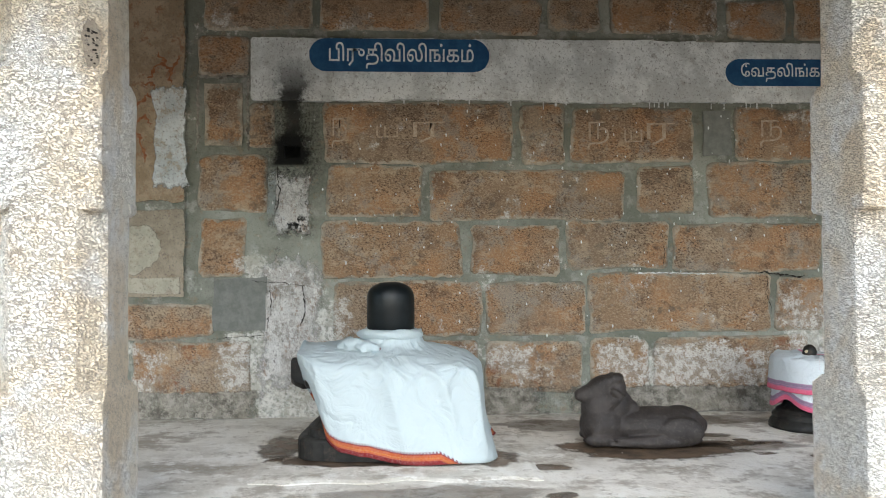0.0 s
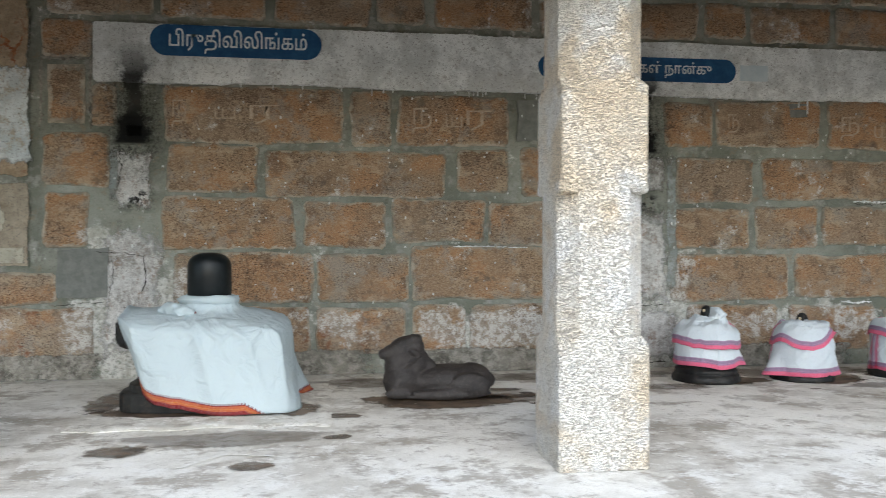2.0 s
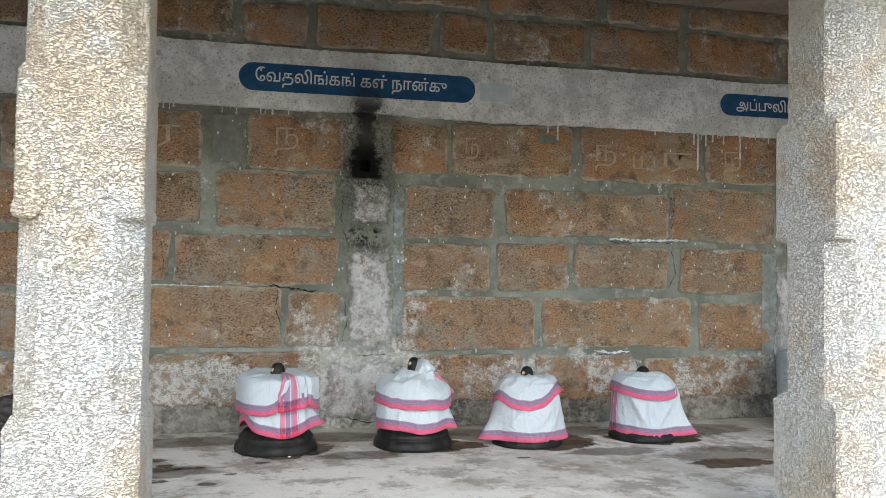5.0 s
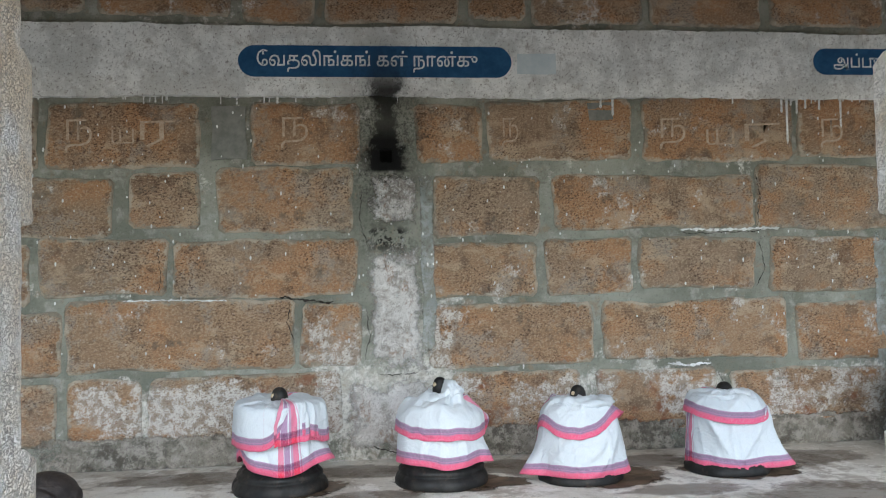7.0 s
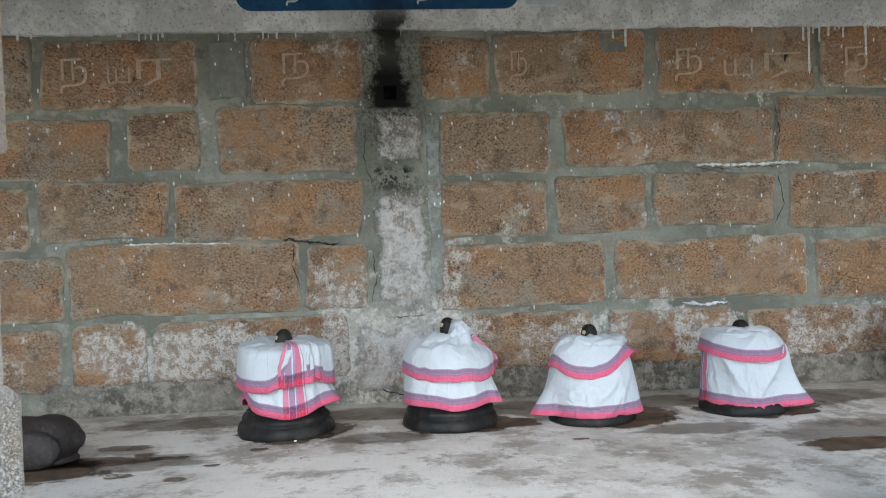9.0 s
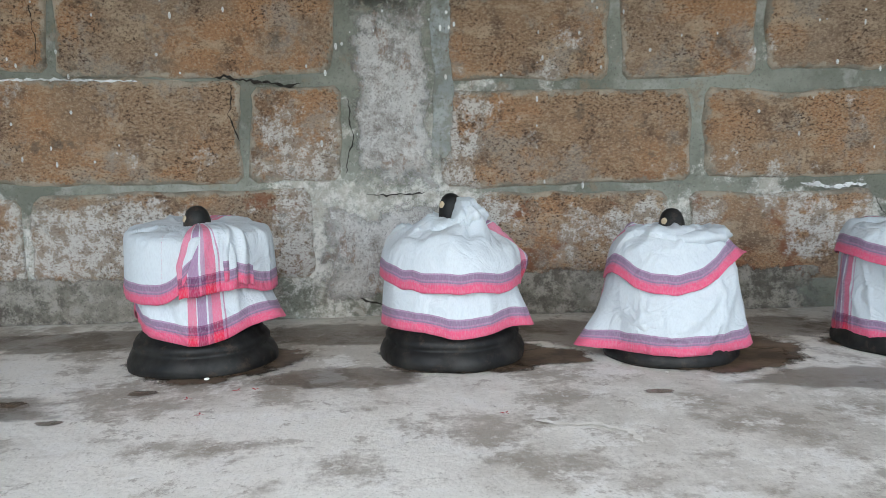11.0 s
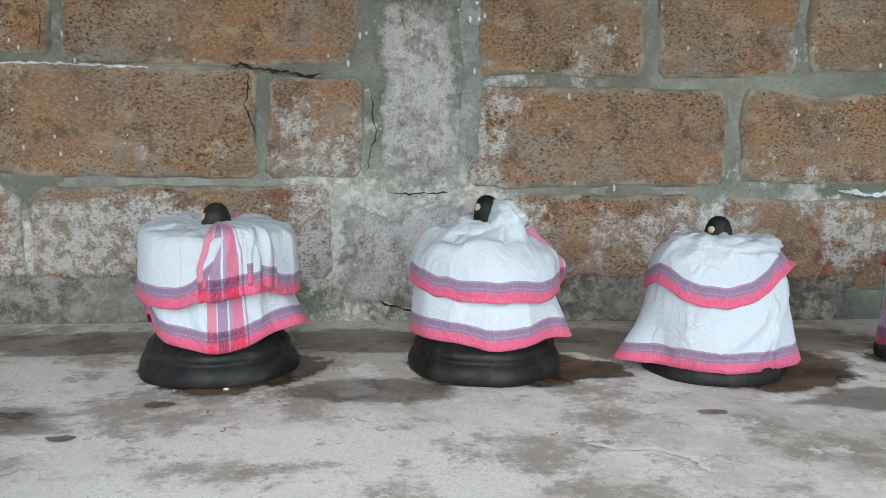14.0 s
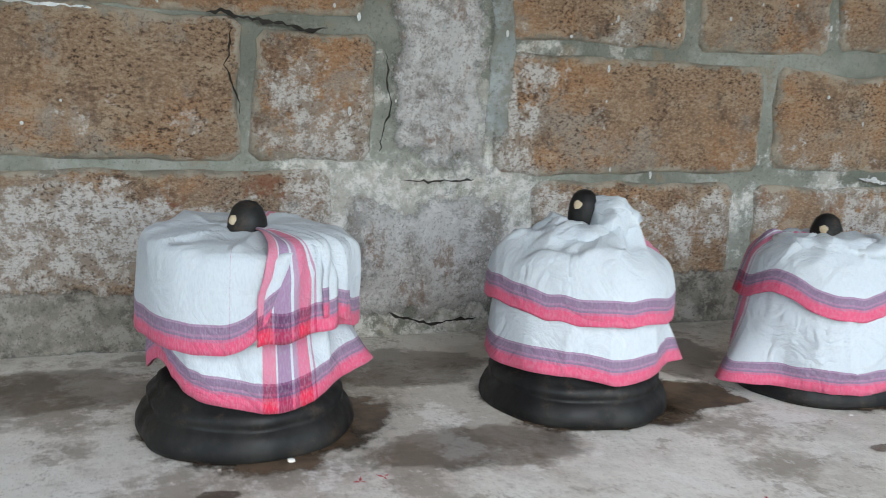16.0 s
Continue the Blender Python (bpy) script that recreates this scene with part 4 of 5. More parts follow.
def big_cloth(x, y, label, material, low, seed, lift, tail, fit=Matrix()):
    e = thing("draped_cloth", x, y, 0, label, "cloth")
    e.matrix_basis = e.matrix_basis @ fit

    def shape(a):
        c, s = math.cos(a), math.sin(a)
        return (abs(c) ** 4.5 + abs(s / 0.92) ** 4.5) ** (-1 / 4.5)

    def profile(a):
        k = shape(a)
        out = 0.09 * around(a, -0.45, 0.45) + 0.24 * tail * around(a, 0.75, 0.22) + 0.03 * around(a, 0.3, 0.5) - 0.3 * lift * around(a, math.pi * 1.2, 0.35)
        return [(0.172, 0.80), (0.20, 0.785), (0.222, 0.72), (0.30, 0.685), (0.48 * k, 0.655 + 0.02 * around(a, math.pi * 1.1, 0.3)), (0.585 * k, 0.615), (0.610 * k, 0.54), ((0.610 + out * 0.4) * k, 0.30), ((0.615 + out) * k, low)]
    drape("cloth_body", e, material, profile, lambda a: lift * around(a, math.pi, 0.55) + lift * 0.45 * around(a, math.pi * 1.22, 0.20) - 0.06 * around(a, FRONT + 0.25, 0.4) - 0.07 * around(a, -0.4, 0.5) + 0.1 * around(a, math.pi / 2, 0.9) - 0.14 * tail * around(a, 0.72, 0.35), None, seed, 0.010, 0.008, 6, 320,
          creases=((FRONT - 0.30, FRONT + 0.40, 0.25, 0.80, 0.040, 0.045), (FRONT + 0.30, FRONT + 0.78, 0.45, 0.98, 0.036, 0.05), (FRONT + 0.78, FRONT + 0.58, 0.5, 0.8, 0.030, 0.03), (FRONT - 0.75, FRONT - 0.62, 0.35, 0.95, 0.028, 0.05),
                   (FRONT - 0.08, FRONT + 0.28, 0.6, 1.0, 0.030, 0.08), (math.pi * 1.15, math.pi * 1.25, 0.2, 0.6, 0.045, 0.10), (-0.75, -0.6, 0.5, 1.0, 0.035, 0.05), (FRONT + 0.55, FRONT + 0.15, 0.55, 0.85, 0.022, 0.03), (FRONT - 0.45, FRONT - 0.05, 0.3, 0.6, 0.026, 0.035)),
          vshift=(lambda a: 0.12 * max(0.0, min(1.0, ((a - FRONT + math.pi) % (2 * math.pi) - math.pi - 0.55) * 4)) * (1 - around(a, 0.75, 0.4))) if tail else None)
    coil(e, 0.775, 0.188, 0.036, seed, math.pi / 2, math.pi * 2.5, 0.0, material)
    if tail:
        coil(e, 0.690, 0.30, 0.060, seed + 2, math.pi * 0.98, FRONT + 2 * math.pi - 0.15, 0.012, material)
    return e


big_linga(0.0, 5.53, "large polished black stone lingam on a square stepped pedestal", SEAT)
big_cloth(0.0, 5.53, "thin white cotton cloth with orange border over a pedestal", VEIL, 0.08, 2.0, 0.44, 1.0, SEAT)
big_linga(7.90, 5.88, "large black stone lingam on a stepped pedestal beside a pillar")
big_cloth(7.90, 5.88, "white cotton cloth with a maroon border over a pedestal", VEIL2, 0.06, 6.0, 0.0, 0.0)


def bull():
    bm = bmesh.new()

    def ball(x, y, z, rx, ry, rz, tilt=0):
        bmesh.ops.create_icosphere(bm, subdivisions=3, radius=1, matrix=pose(x, y, z, 0, tilt, 0) @ Matrix.Diagonal((rx, ry, rz, 1)))
    ball(0.10, 0, 0.13, 0.36, 0.165, 0.128)
    ball(0.27, 0, 0.13, 0.165, 0.175, 0.134)
    ball(-0.08, 0, 0.225, 0.085, 0.075, 0.085, 20)
    ball(-0.25, 0, 0.14, 0.155, 0.15, 0.15)
    ball(-0.25, 0, 0.24, 0.145, 0.115, 0.16, -8)
    ball(-0.17, 0, 0.26, 0.125, 0.105, 0.13, 25)
    ball(-0.26, 0, 0.385, 0.115, 0.082, 0.078, -28)
    ball(-0.345, 0, 0.350, 0.085, 0.062, 0.056, -26)
    ball(-0.405, 0, 0.335, 0.034, 0.052, 0.040)
    ball(-0.200, 0, 0.432, 0.058, 0.078, 0.046, -30)
    ball(-0.165, 0, 0.37, 0.075, 0.085, 0.10, 12)
    ball(-0.155, 0, 0.445, 0.050, 0.086, 0.038, -18)
    for s in (-1, 1):
        ball(-0.165, s * 0.088, 0.352, 0.050, 0.020, 0.024, 30)
        ball(-0.175, s * 0.055, 0.462, 0.022, 0.018, 0.022)
        for k in range(3):
            ball(-0.27 + 0.03 * k, s * 0.035, 0.215 + 0.032 * k, 0.14, 0.088, 0.011, -30)
        ball(-0.29, s * 0.12, 0.055, 0.10, 0.05, 0.045)
        ball(-0.30, s * 0.12, 0.12, 0.04, 0.035, 0.075, 20)
        ball(0.24, s * 0.150, 0.11, 0.155, 0.05, 0.10)
        ball(0.06, s * 0.155, 0.085, 0.28, 0.030, 0.010, -5)
        ball(0.06, s * 0.160, 0.045, 0.24, 0.045, 0.040)
    ball(0.02, 0, 0.03, 0.41, 0.20, 0.035)
    ob = part("bull_statue", bm, BULL, smooth=True)
    rem = ob.modifiers.new("fuse", "REMESH")
    rem.mode, rem.voxel_size, rem.use_smooth_shade = "VOXEL", 0.0085, True
    sm = ob.modifiers.new("soften", "SMOOTH")
    sm.factor, sm.iterations = 0.5, 2
    ob.matrix_basis = pose(1.67, 5.58, 0.0, 0, 0, -3)
    tagged(ob, "dark carved stone statue of a reclining bull on the floor", "statue")


bull()

STAINS = [(0.9, 4.35, 0.11, 0.08, 0), (0.43, 3.75, 0.16, 0.1, 0), (-0.34, 4.15, 0.2, 0.15, 0), (0.95, 4.97, 0.16, 0.1, 0), (2.25, 5.83, 0.2, 0.09, 0), (2.38, 5.24, 0.1, 0.06, 0), (3.01, 5.65, 0.06, 0.04, 0), (2.51, 5.56, 0.08, 0.05, 0),
          (2.40, 5.66, 0.07, 0.05, 0), (2.61, 5.56, 0.05, 0.04, 0), (4.76, 5.51, 0.06, 0.03, 0), (2.68, 5.13, 0.07, 0.05, 0), (2.81, 5.36, 0.05, 0.03, 0)]
ARCS = [[(4.30, 5.26), (4.38, 5.21), (4.49, 5.20), (4.56, 5.14), (4.57, 5.04)], [(3.73, 4.42), (3.83, 4.23), (3.98, 4.08)], [(4.11, 4.56), (4.16, 4.11), (4.38, 3.99)], [(0.05, 3.74), (0.28, 4.01), (0.59, 3.91)], [(1.33, 4.53), (1.59, 4.31)]]
PETALS = [(3.18, 5.57), (3.33, 5.65), (3.39, 5.66), (3.26, 5.40), (4.22, 5.33)]


# ---------- the wall's blocks, course by course: x0, x1, z0, z1 ----------
COURSE_1 = [(-2.9, -2.2, 2.1, 2.5), (-1.13, -0.96, 2.19, 2.53), (-0.54, 0.97, 2.08, 2.54), (1.08, 1.41, 2.06, 2.53), (1.51, 2.50, 2.09, 2.52), (2.89, 3.62, 2.10, 2.51), (4.06, 4.49, 2.11, 2.50), (4.57, 5.61, 2.13, 2.53),
            (5.74, 6.87, 2.13, 2.56), (6.95, 7.70, 2.15, 2.58), (8.15, 9.2, 2.14, 2.56), (9.3, 10.4, 2.12, 2.55)]
COURSE_2 = [(-3.0, -2.15, 1.7, 2.05), (-1.53, -1.01, 1.68, 2.10), (-0.50, 0.24, 1.63, 2.03), (0.34, 1.91, 1.61, 1.99), (2.05, 2.49, 1.66, 2.02), (2.65, 3.56, 1.62, 2.05), (4.17, 4.91, 1.59, 1.99), (5.05, 6.55, 1.62, 1.99),
            (6.61, 7.62, 1.60, 2.06), (8.2, 8.9, 1.62, 2.05), (9.0, 10.3, 1.6, 2.04)]
COURSE_3 = [(-2.9, -2.2, 1.2, 1.62), (-1.52, -1.20, 1.16, 1.59), (-0.55, 0.55, 1.13, 1.55), (0.67, 1.37, 1.15, 1.53), (1.46, 2.27, 1.19, 1.56), (2.35, 3.58, 1.18, 1.54), (4.12, 4.88, 1.15, 1.50), (4.98, 5.60, 1.15, 1.52),
            (5.69, 6.53, 1.18, 1.52), (6.69, 7.55, 1.14, 1.52), (8.2, 9.3, 1.15, 1.52), (9.4, 10.2, 1.14, 1.5)]
COURSE_4 = [(-2.9, -1.44, 0.66, 0.90), (-0.45, 0.72, 0.65, 1.07), (0.79, 1.57, 0.66, 1.06), (1.64, 3.14, 0.67, 1.13), (3.22, 3.60, 0.68, 1.09), (4.13, 5.28, 0.64, 1.06), (5.39, 6.77, 0.66, 1.05), (6.88, 7.58, 0.63, 1.02),
            (8.2, 9.0, 0.65, 1.04), (9.1, 10.3, 0.64, 1.03)]
COURSE_5 = [(-2.06, -1.15, 0.19, 0.60), (-0.60, 0.68, 0.20, 0.59), (0.79, 1.54, 0.20, 0.58), (1.65, 2.09, 0.21, 0.59), (2.19, 3.46, 0.21, 0.60), (4.29, 5.19, 0.19, 0.58), (5.33, 6.20, 0.17, 0.57), (6.35, 7.52, 0.13, 0.54),
            (8.2, 9.3, 0.15, 0.55), (9.4, 10.4, 0.15, 0.55)]
COURSE_TOP = [(-1.54, -1.17, 2.78, 3.06), (-1.5, -0.66, 3.16, 3.42), (-0.56, 0.30, 3.16, 3.43), (0.42, 1.22, 3.15, 3.42), (1.32, 1.72, 3.17, 3.42), (1.84, 2.72, 3.16, 3.44), (2.84, 3.32, 3.12, 3.42), (3.42, 4.35, 3.13, 3.45), (4.46, 4.84, 3.16, 3.47),
              (4.92, 5.73, 3.14, 3.46), (5.82, 6.64, 3.14, 3.47), (6.76, 7.64, 3.15, 3.47), (7.75, 8.8, 3.15, 3.47), (8.9, 9.9, 3.15, 3.47)]
for k, row in enumerate((COURSE_1, COURSE_2, COURSE_3, COURSE_4, COURSE_5, COURSE_TOP)):
    for i, (a, b, c, d) in enumerate(row):
        block(a - 0.024, b + 0.024, c - 0.02, d + 0.02, k * 13.7 + i * 3.1)
edge = -1.9
while edge < 10:
    width = random.uniform(0.6, 1.3)
    block(edge, edge + width - 0.09, 3.52, 3.74, edge * 7)
    edge += width

def outline(x0, x1, z0, z1, seed, jag=0.05, step=0.07):
    """A ragged upright rectangle."""
    out = []
    corner = [(x0, z0), (x1, z0), (x1, z1), (x0, z1)]
    for (a, b), (c, d) in zip(corner, corner[1:] + corner[:1]):
        n = max(2, int(math.hypot(c - a, d - b) / step))
        for i in range(n):
            x, z = a + (c - a) * i / n, b + (d - b) * i / n
            out.append((x + jag * wob(x, z, seed, 4) + jag * 0.4 * wob(x, z, seed, 13), z + jag * wob(z, x, seed + 3, 4) + jag * 0.4 * wob(x, z, seed + 7, 13)))
    return out


def wall_patch(name, pts, proud, material, label, inset=0.35, soft=0.35):
    return flat_patch(name, pts, "y", WALL, proud, material, wall, label, inset, soft)


# crumbling lime plaster below the niches
for x0, x1, z0, z1, k, jag in ((-1.12, -0.52, 0.06, 1.45, 1, 0.06), (-0.98, -0.62, 1.40, 2.06, 2, 0.04), (3.64, 4.10, 0.52, 1.60, 3, 0.03), (3.66, 4.06, 1.62, 2.05, 15, 0.02), (3.46, 4.24, 0.02, 0.60, 4, 0.06), (7.60, 8.12, 0.05, 1.58, 5, 0.05), (7.66, 8.06, 1.60, 2.12, 16, 0.03)):
    wall_patch("plaster_strip", outline(x0, x1, z0, z1, k, jag), 0.009, RENDER, "crumbling whitish plaster", 0.4, 0.5)
for x0, x1, z0, z1, k in ((4.05, 4.16, 0.62, 2.10, 51), (-1.00, -0.93, 1.50, 2.02, 52), (7.48, 7.66, 0.45, 1.62, 53)):
    wall_patch("limewash_streak", outline(x0, x1, z0, z1, k, 0.03), 0.013, BLUEWASH, "bluish runs of limewash", 0.3, 0.3)
for x0, x1, k in ((-2.2, -1.0, 31), (-0.6, 1.4, 32), (1.3, 3.5, 33), (4.2, 6.1, 34), (6.0, 7.7, 35)):
    wall_patch("cement_skirting", outline(x0, x1, -0.03, 0.24, k, 0.025), 0.013, SKIRT, "damp dark cement skirting", 0.3, 0.4)
# smooth cement fillings
wall_patch("cement_filling", outline(-1.42, -1.01, 0.70, 1.12, 6, 0.03), 0.013, CEMENT, "dark smooth cement filling")
wall_patch("cement_filling", outline(2.60, 2.84, 2.12, 2.50, 7, 0.02), 0.010, CEMENT, "dark smooth cement filling")
wall_patch("cement_filling", outline(5.30, 5.50, 2.42, 2.54, 8, 0.03), 0.014, CEMENT, "dark smooth cement filling")
# plastered end by the corner pillar
wall_patch("ochre_plaster", outline(-3.6, -1.64, 1.72, 3.70, 9, 0.03), 0.030, OCHRE, "peeling ochre plaster with red-brown flakes", 0.05, 0.0)
wall_patch("plaster_panel", outline(-3.4, -1.64, 0.97, 1.68, 10, 0.02), 0.016, CREAM, "rough buff plaster panel", 0.05, 0.0)
flat_patch("white_paint_patch", outline(-1.91, -1.62, 1.80, 2.72, 11, 0.06), "y", WALL - 0.030, 0.004, WHITEPAINT, wall, "flaking bluish-white paint", 0.25, 0.3)
flat_patch("cream_filler_patch", blob(-2.05, 1.36, 0.22, 0.20, 4), "y", WALL - 0.016, 0.005, CREAM2, wall, "pale filler patch", 0.15, 0.1)
flat_patch("cream_filler_patch", outline(-2.3, -1.68, 1.00, 1.14, 13, 0.02), "y", WALL - 0.016, 0.005, CREAM2, wall, "pale filler patch", 0.15, 0.1)
wall_patch("recessed_panel", outline(-1.50, -1.20, 2.20, 2.70, 12, 0.012), 0.006, STONE, "recessed stone panel")
# dark ribbons paint the shade of the recess round the panel
for i, pts in enumerate(([(-1.56, 2.755), (-1.35, 2.75), (-1.14, 2.76)], [(-1.555, 2.75), (-1.55, 2.45), (-1.56, 2.15)], [(-1.15, 2.75), (-1.155, 2.5), (-1.15, 2.15)])):
    ribbon("joint_shadow", pts, 0.035, "y", WALL, 0.012, SKIRT, wall, "", 0.01, i)

for i, pts in enumerate(([(-1.95, 2.72), (-1.84, 2.86), (-1.76, 2.78), (-1.68, 2.92)], [(-2.04, 2.50), (-1.95, 2.62), (-1.90, 2.55)], [(-2.05, 2.38), (-1.97, 2.42), (-1.93, 2.34)], [(-2.06, 2.25), (-2.0, 2.28), (-1.96, 2.05)], [(-1.86, 2.95), (-1.80, 2.82), (-1.74, 2.70)], [(-2.0, 2.68), (-1.93, 2.70), (-1.88, 2.64)])):
    ribbon("peeling_edge", pts, 0.035, "y", WALL, 0.033, RUST, wall, "", 0.03, i * 3.1)

# ---------- limewashed band with painted names ----------
BAND_FACE = WALL - 0.026


def limewash_band():
    bm = bmesh.new()
    n = 900
    rows = []
    for i in range(n + 1):
        x = -1.13 + 11.6 * i / n
        lo = 2.572 + 0.02 * wob(x, 0, 0, 0.9) + 0.012 * wob(x, 2, 0, 6) + 0.006 * wob(x, 2, 0, 25)
        hi = 3.075 + 0.018 * wob(x, 7, 0, 1.3) + 0.011 * max(0, wob(x, 9, 0, 5)) + 0.008 * wob(x, 2, 4, 22)
        if i == 0:
            lo, hi = lo + 0.02, hi - 0.02
        rows.append([bm.verts.new(p) for p in ((x, WALL + 0.01, lo - 0.004), (x, BAND_FACE, lo), (x, BAND_FACE - 0.001, (lo + hi) / 2), (x, BAND_FACE, hi), (x, WALL + 0.01, hi + 0.006))])
    for a, b in zip(rows, rows[1:]):
        for k in range(4):
            bm.faces.new((a[k], b[k], b[k + 1], a[k + 1]))
    bm.faces.new(rows[0])
    e = part("limewash_band", bm, LIMEWASH, wall, "whitewashed plaster band with dripping edge")
    bm = bmesh.new()
    runs = [(6.84, 0.36), (6.80, 0.12), (6.92, 0.13), (6.99, 0.09), (7.10, 0.10), (7.27, 0.24), (5.40, 0.09), (5.49, 0.15), (3.06, 0.07), (1.36, 0.06), (2.30, 0.05)]
    for i in range(64):
        x = random.choice((random.uniform(-1, 9.5), random.uniform(1.2, 3.2), random.uniform(6.8, 7.6)))
        ln, w = random.choice((0.02, 0.03, 0.05, 0.07)) * random.uniform(0.6, 1.3), random.uniform(0.004, 0.009)
        if i < len(runs):
            x, ln = runs[i]
            w = 0.011
        z = 2.585
        pts = [(x - w, z), (x + w, z), (x + w * 0.7, z - ln * 0.6), (x + w * 0.9, z - ln * 0.9), (x, z - ln), (x - w * 0.9, z - ln * 0.9), (x - w * 0.6, z - ln * 0.6)]
        f = [bm.verts.new((px, WALL - 0.019 if pz > z - ln * 0.5 else WALL - 0.016, pz)) for px, pz in pts]
        bm.faces.new(f)
    part("drips", bm, LIMEWASH, wall, "runs of whitewash")["kind"] = "stuff"
    bm = bmesh.new()
    for i in range(420):
        x, z, r = random.uniform(-1, 8.2), random.choice((random.uniform(0.6, 2.5), random.uniform(1.1, 2.5))), random.uniform(0.003, 0.008)
        t = random.uniform(1, 2.6)
        bm.faces.new([bm.verts.new((x + r * math.cos(a), WALL - 0.0175, z + r * t * math.sin(a))) for a in (0, 1.1, 2.2, 3.2, 4.3, 5.3)])
    part("splashes", bm, LIMEWASH, wall, "splashes of whitewash")["kind"] = "stuff"
    return e


band = limewash_band()


def lettering(text, x0, x1, z0, z1, level, material, parent, name="lettering", slant=0.0, weight=0.010):
    """Painted words fitted into a rectangle on the wall."""
    cu = bpy.data.curves.new("words", "FONT")
    cu.body, cu.size, cu.resolution_u = text, 1.0, 3
    cu.offset = weight
    tmp = new("words", cu)
    me = bpy.data.meshes.new_from_object(tmp.evaluated_get(bpy.context.evaluated_depsgraph_get()))
    bpy.data.objects.remove(tmp)
    xs, ys = [v.co.x for v in me.vertices], [v.co.y for v in me.vertices]
    sx, sy = (x1 - x0) / (max(xs) - min(xs)), (z1 - z0) / (max(ys) - min(ys))
    ax, ay = min(xs), min(ys)
    for v in me.vertices:
        x = x0 + (v.co.x - ax) * sx
        v.co = (x, level, z0 + (v.co.y - ay) * sy + slant * (x - x0))
    me.materials.clear()
    me.materials.append(material)
    ob = new(name, me)
    ob.parent = parent
    return ob


def name_sign(x0, x1, z0, z1, words, tx0, tx1, tz0, tz1, slant=0.0):
    r, n = (z1 - z0) / 2, 12
    cz = (z0 + z1) / 2
    pts = [(x1 - r + r * math.cos(a), cz + r * math.sin(a)) for a in [-math.pi / 2 + math.pi * i / n for i in range(n + 1)]]
    pts += [(x0 + r + r * math.cos(a), cz + r * math.sin(a)) for a in [math.pi / 2 + math.pi * i / n for i in range(n + 1)]]
    pts = [(x + 0.004 * wob(x, z, 0, 20), z + 0.004 * wob(z, x, 0, 12) + slant * (x - x0)) for x, z in pts]
    bm = bmesh.new()
    front = [bm.verts.new((x, BAND_FACE - 0.005, z)) for x, z in pts]
    back = [bm.verts.new((x, BAND_FACE + 0.004, z)) for x, z in pts]
    bm.faces.new(front)
    for i in range(len(pts)):
        k = (i + 1) % len(pts)
        bm.faces.new((front[i], back[i], back[k], front[k]))
    bmesh.ops.recalc_face_normals(bm, faces=bm.faces)
    ob = tagged(part("name_sign", bm, BLUE), "blue painted name plate with white Tamil lettering on the wall", "sign", "name plates on the band")
    lettering(words, tx0, tx1, tz0, tz1, BAND_FACE - 0.0075, LETTER, ob, "lettering", slant)


name_sign(-0.66, 0.81, 2.80, 3.07, "பிருதிவிலிங்கம்", -0.50, 0.68, 2.825, 3.04)
name_sign(2.79, 4.74, 2.705, 2.93, "\u0bc7வதலிங்கங் கள் நான்கு", 2.92, 4.49, 2.74, 2.90, 0.004)
name_sign(7.06, 8.27, 2.755, 2.955, "அப்புலிங்கம்", 7.22, 8.06, 2.79, 2.925, 0.004)
bm = bmesh.new()
bm.faces.new([bm.verts.new((x, BAND_FACE - 0.003, z)) for x, z in outline(4.78, 5.07, 2.74, 2.89, 5, 0.01)])
part("faded_paint", bm, plain("faded_blue_paint", (0.50, 0.58, 0.61), (0.60, 0.66, 0.67), 0.9), wall, "faded bluish paint")
# faint brushed letters on the upper course
for words, x0, x1, z0, z1 in (("ந", -0.48, -0.36, 2.18, 2.42), ("ய", -0.12, 0.06, 2.26, 2.36), ("ர", 0.18, 0.44, 2.22, 2.39), ("ந", 1.62, 1.80, 2.17, 2.40), ("ய", 1.93, 2.08, 2.23, 2.33), ("ர", 2.12, 2.36, 2.21, 2.39), ("ந", 3.08, 3.27, 2.20, 2.42),
                              ("ந", 5.84, 6.04, 2.19, 2.42), ("ய", 6.20, 6.42, 2.22, 2.34), ("ர", 6.50, 6.78, 2.20, 2.38), ("ந", 4.66, 4.78, 2.20, 2.42), ("ந", 7.10, 7.28, 2.20, 2.42)):
    lettering(words, x0, x1, z0, z1, WALL - 0.0185, SCRATCH, wall, "brushed_letter", 0.03, -0.010)

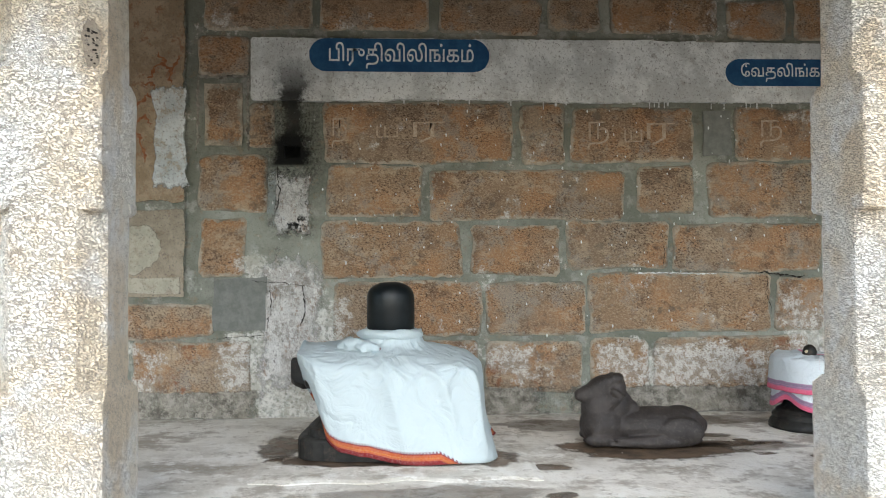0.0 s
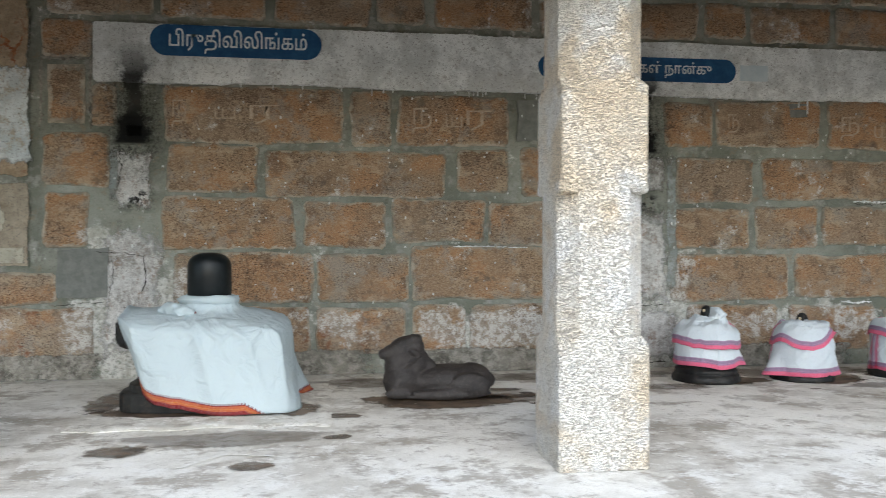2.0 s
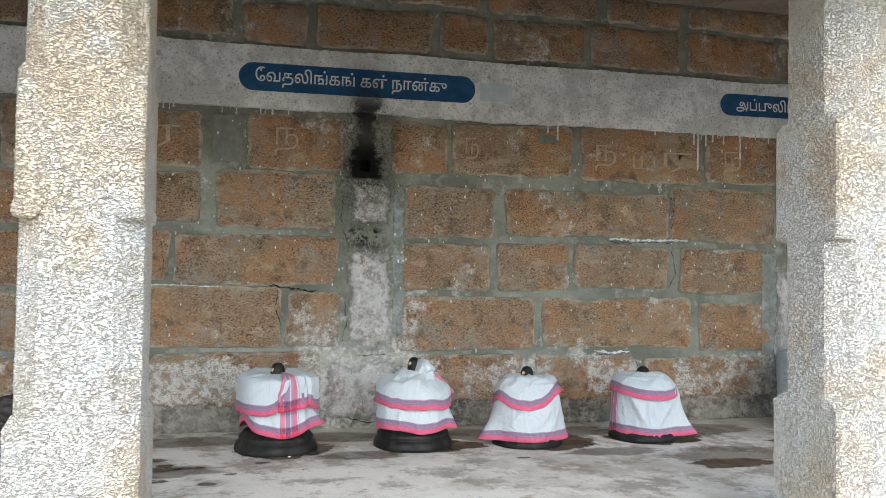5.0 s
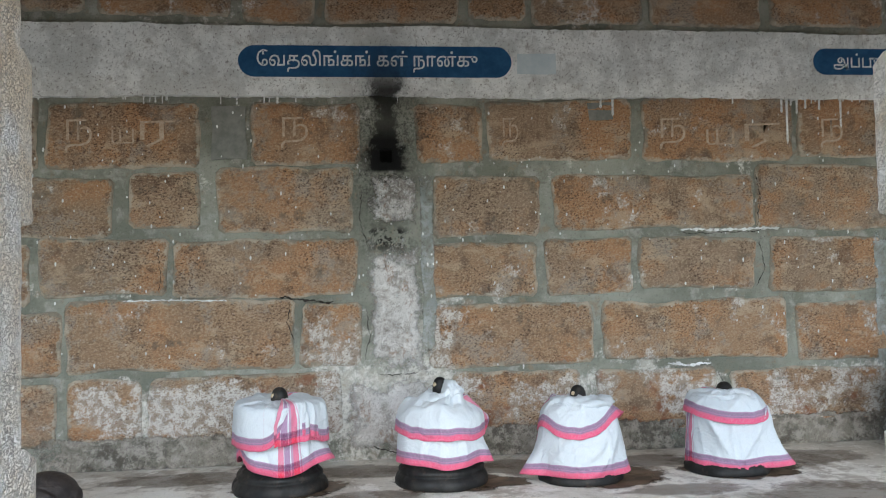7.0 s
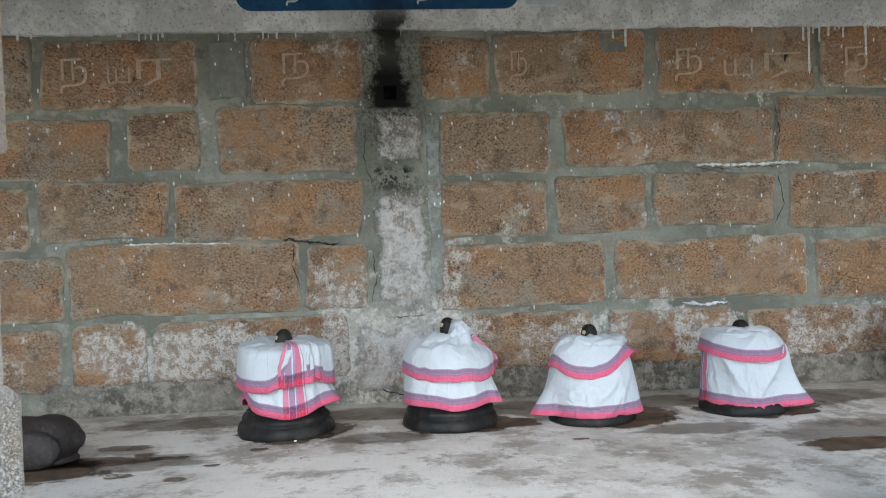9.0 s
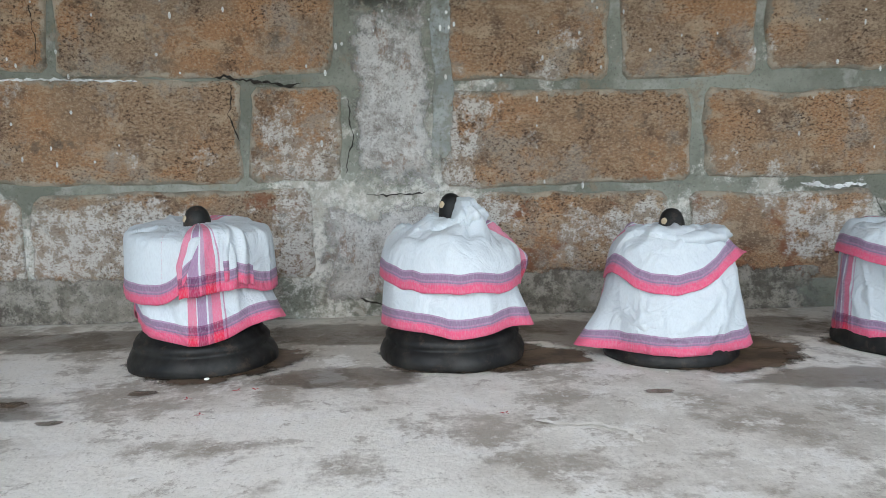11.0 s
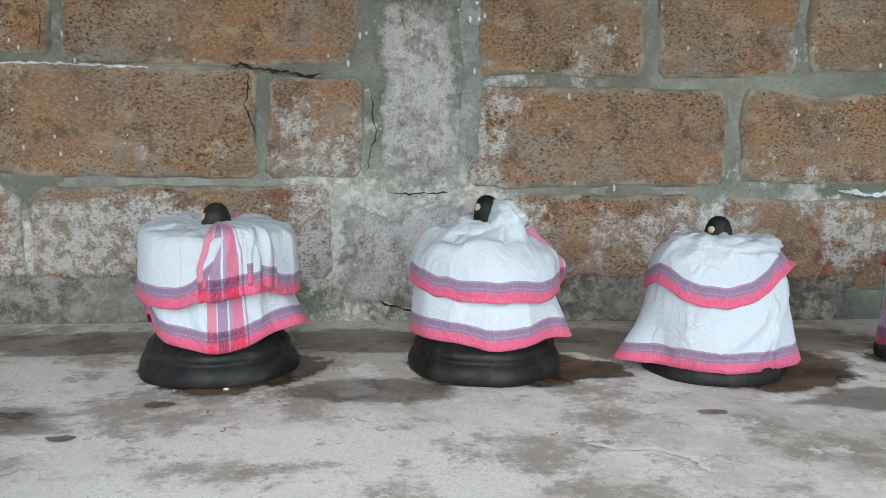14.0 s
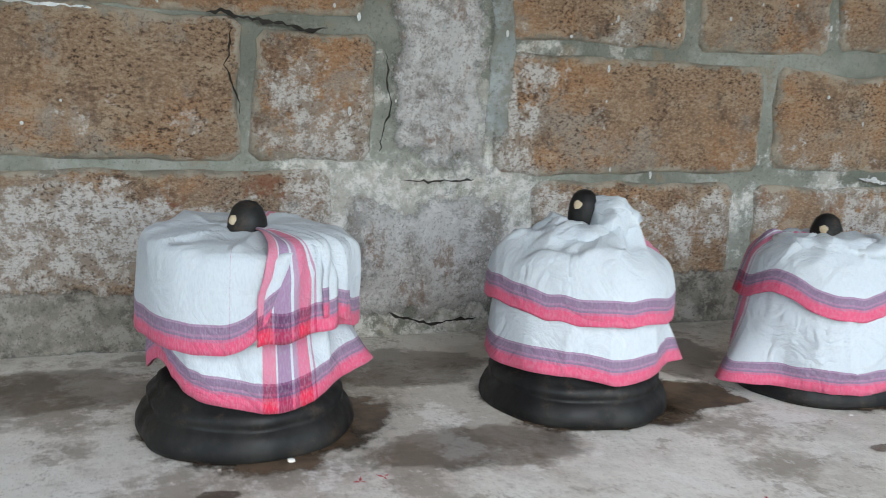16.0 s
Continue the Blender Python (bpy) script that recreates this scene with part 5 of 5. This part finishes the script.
# cracks in the joints
for i, (pts, w) in enumerate((([(3.05, 1.15), (3.2, 1.135), (3.27, 1.125), (3.45, 1.115)], 0.026), ([(3.14, 1.1), (3.12, 0.98), (3.16, 0.82)], 0.012), ([(5.98, 1.57), (6.2, 1.565), (6.5, 1.57), (6.62, 1.59)], 0.010), ([(6.57, 2.02), (6.60, 1.80), (6.57, 1.62)], 0.010),
                              ([(6.58, 1.5), (6.62, 1.3), (6.55, 1.16)], 0.012), ([(-1.12, 1.10), (-0.95, 1.09), (-0.70, 1.06)], 0.011), ([(-0.72, 1.06), (-0.69, 0.88), (-0.73, 0.72)], 0.020), ([(-0.98, 1.05), (-0.97, 0.86), (-1.0, 0.70)], 0.014),
                              ([(-1.45, 0.63), (-1.2, 0.66), (-1.02, 0.66)], 0.010), ([(3.74, 0.60), (3.9, 0.595), (4.02, 0.60)], 0.014), ([(3.66, 1.05), (3.68, 0.86), (3.65, 0.7)], 0.012), ([(6.22, 0.56), (6.28, 0.45), (6.26, 0.3)], 0.008),
                              ([(3.64, 1.9), (3.62, 1.7), (3.68, 1.5)], 0.010), ([(-0.92, 2.04), (-0.90, 1.85), (-0.93, 1.65)], 0.018), ([(2.24, 1.50), (2.26, 1.32), (2.24, 1.2)], 0.008), ([(3.70, 0.1), (3.85, 0.05), (4.05, 0.06)], 0.02))):
    ribbon("crack", pts, w * 0.75, "y", WALL, 0.0205, CRACK, wall, "", 0.012, i * 1.7)
ribbon("lime_ledge", [(5.98, 1.595), (6.3, 1.59), (6.75, 1.60)], 0.03, "y", WALL, 0.016, LIMEWASH, wall, "", 0.008, 4)
ribbon("lime_ledge", [(5.85, 0.62), (6.0, 0.60), (6.18, 0.61)], 0.03, "y", WALL, 0.016, LIMEWASH, wall, "", 0.008, 6)
ribbon("lime_ledge", [(2.0, 1.145), (2.25, 1.15), (2.7, 1.135)], 0.015, "y", WALL, 0.014, LIMEWASH, wall, "", 0.008, 8)

# ---------- floor details ----------
bm = bmesh.new()
pts = outline(-0.80, 0.88, 4.70, 6.35, 21, 0.06, 0.05)
lo = [bm.verts.new((a, b, -0.01)) for a, b in pts]
mid = [bm.verts.new((a, b, 0.002)) for a, b in pts]
top = [bm.verts.new((a + (0.04 - a) * 0.05, b + (5.5 - b) * 0.05, 0.012)) for a, b in pts]
for i in range(len(pts)):
    k = (i + 1) % len(pts)
    bm.faces.new((lo[i], lo[k], mid[k], mid[i]))
    bm.faces.new((mid[i], mid[k], top[k], top[i]))
bm.faces.new(top)
bmesh.ops.recalc_face_normals(bm, faces=bm.faces)
tagged(part("floor_slab", bm, FLOOR), "low worn cement slab under the large lingam", "slab", kind="structure")

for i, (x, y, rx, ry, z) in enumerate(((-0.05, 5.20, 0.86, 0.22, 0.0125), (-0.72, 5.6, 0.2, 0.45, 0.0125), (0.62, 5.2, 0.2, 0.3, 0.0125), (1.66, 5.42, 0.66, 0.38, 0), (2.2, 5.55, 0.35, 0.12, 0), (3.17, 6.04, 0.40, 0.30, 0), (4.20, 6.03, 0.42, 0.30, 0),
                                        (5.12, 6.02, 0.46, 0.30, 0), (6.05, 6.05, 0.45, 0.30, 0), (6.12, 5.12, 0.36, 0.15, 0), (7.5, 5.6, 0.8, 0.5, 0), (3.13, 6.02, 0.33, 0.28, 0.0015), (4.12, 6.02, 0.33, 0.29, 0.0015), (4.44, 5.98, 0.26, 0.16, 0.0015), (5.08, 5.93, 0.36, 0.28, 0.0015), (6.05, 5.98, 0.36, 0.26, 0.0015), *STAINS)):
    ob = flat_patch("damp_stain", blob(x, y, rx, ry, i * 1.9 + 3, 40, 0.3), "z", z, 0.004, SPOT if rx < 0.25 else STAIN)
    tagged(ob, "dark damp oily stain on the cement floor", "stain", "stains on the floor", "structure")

# faint brown patches: dirt, and painted shade behind the lingams by the wall
for i, (x, y, rx, ry) in enumerate(((3.62, 6.48, 0.4, 0.24), (4.6, 6.42, 0.36, 0.26), (5.52, 6.42, 0.42, 0.26), (6.6, 6.35, 0.5, 0.3), (2.5, 6.45, 0.55, 0.25), (1.3, 6.3, 0.7, 0.3), (0.2, 4.4, 0.7, 0.25), (6.35, 5.35, 0.8, 0.35), (5.5, 5.62, 0.5, 0.16), (7.1, 5.0, 0.7, 0.3), (3.7, 5.78, 0.35, 0.16), (2.35, 5.5, 0.5, 0.22))):
    ob = flat_patch("stain_and_shade", blob(x, y, rx, ry, i * 2.7 + 40, 40, 0.4), "z", 0, 0.0025, FADED)
    tagged(ob, "faded brown stain and painted shade on the cement floor", "stain", "stains on the floor", "structure")

for i, pts in enumerate(ARCS):
    tagged(ribbon("lime_streak", pts, 0.032, "z", 0.003, 0.003, CHALK, None, "", 0.012, i * 2.1), "faint white lime line on the floor", "streak", "lime lines", "structure")


def petal(x, y, turn):
    bm = bmesh.new()
    for k in range(3):
        a = turn + k * 2.1
        c, s = math.cos(a), math.sin(a)
        p = [(0, 0, 0.004), (0.008, -0.003, 0.006), (0.02, 0, 0.007), (0.008, 0.004, 0.005)]
        f = [bm.verts.new((x + u * c - v * s, y + u * s + v * c, w)) for u, v, w in p]
        bm.faces.new(f)
    tagged(part("flower_petal", bm, PETAL), "small fallen red flower petals on the floor", "petals", "scattered petals")


for i, (x, y) in enumerate(PETALS):
    petal(x, y, i * 1.3)


def chip(x, y, size, seed):
    bm = bmesh.new()
    bmesh.ops.create_icosphere(bm, subdivisions=1, radius=size)
    for v in bm.verts:
        v.co *= 1 + 0.4 * wob(v.co.x * 60 + seed, v.co.y * 60, v.co.z * 60)
        v.co.z = v.co.z * 0.5 + size * 0.4
        v.co.x += x
        v.co.y += y
    tagged(part("plaster_chip", bm, CHALK), "small pale chip of plaster on the floor", "debris", "chips on the floor")


for i, (x, y, q) in enumerate(((3.19, 5.80, 0.012), (3.02, 5.79, 0.006), (3.36, 5.86, 0.006), (4.28, 5.84, 0.006), (4.02, 5.80, 0.005), (4.86, 5.74, 0.006), (0.10, 5.12, 0.02), (0.35, 5.10, 0.03), (0.48, 5.14, 0.025), (1.48, 5.32, 0.007), (5.2, 5.78, 0.005))):
    chip(x, y, q, i * 2.3)
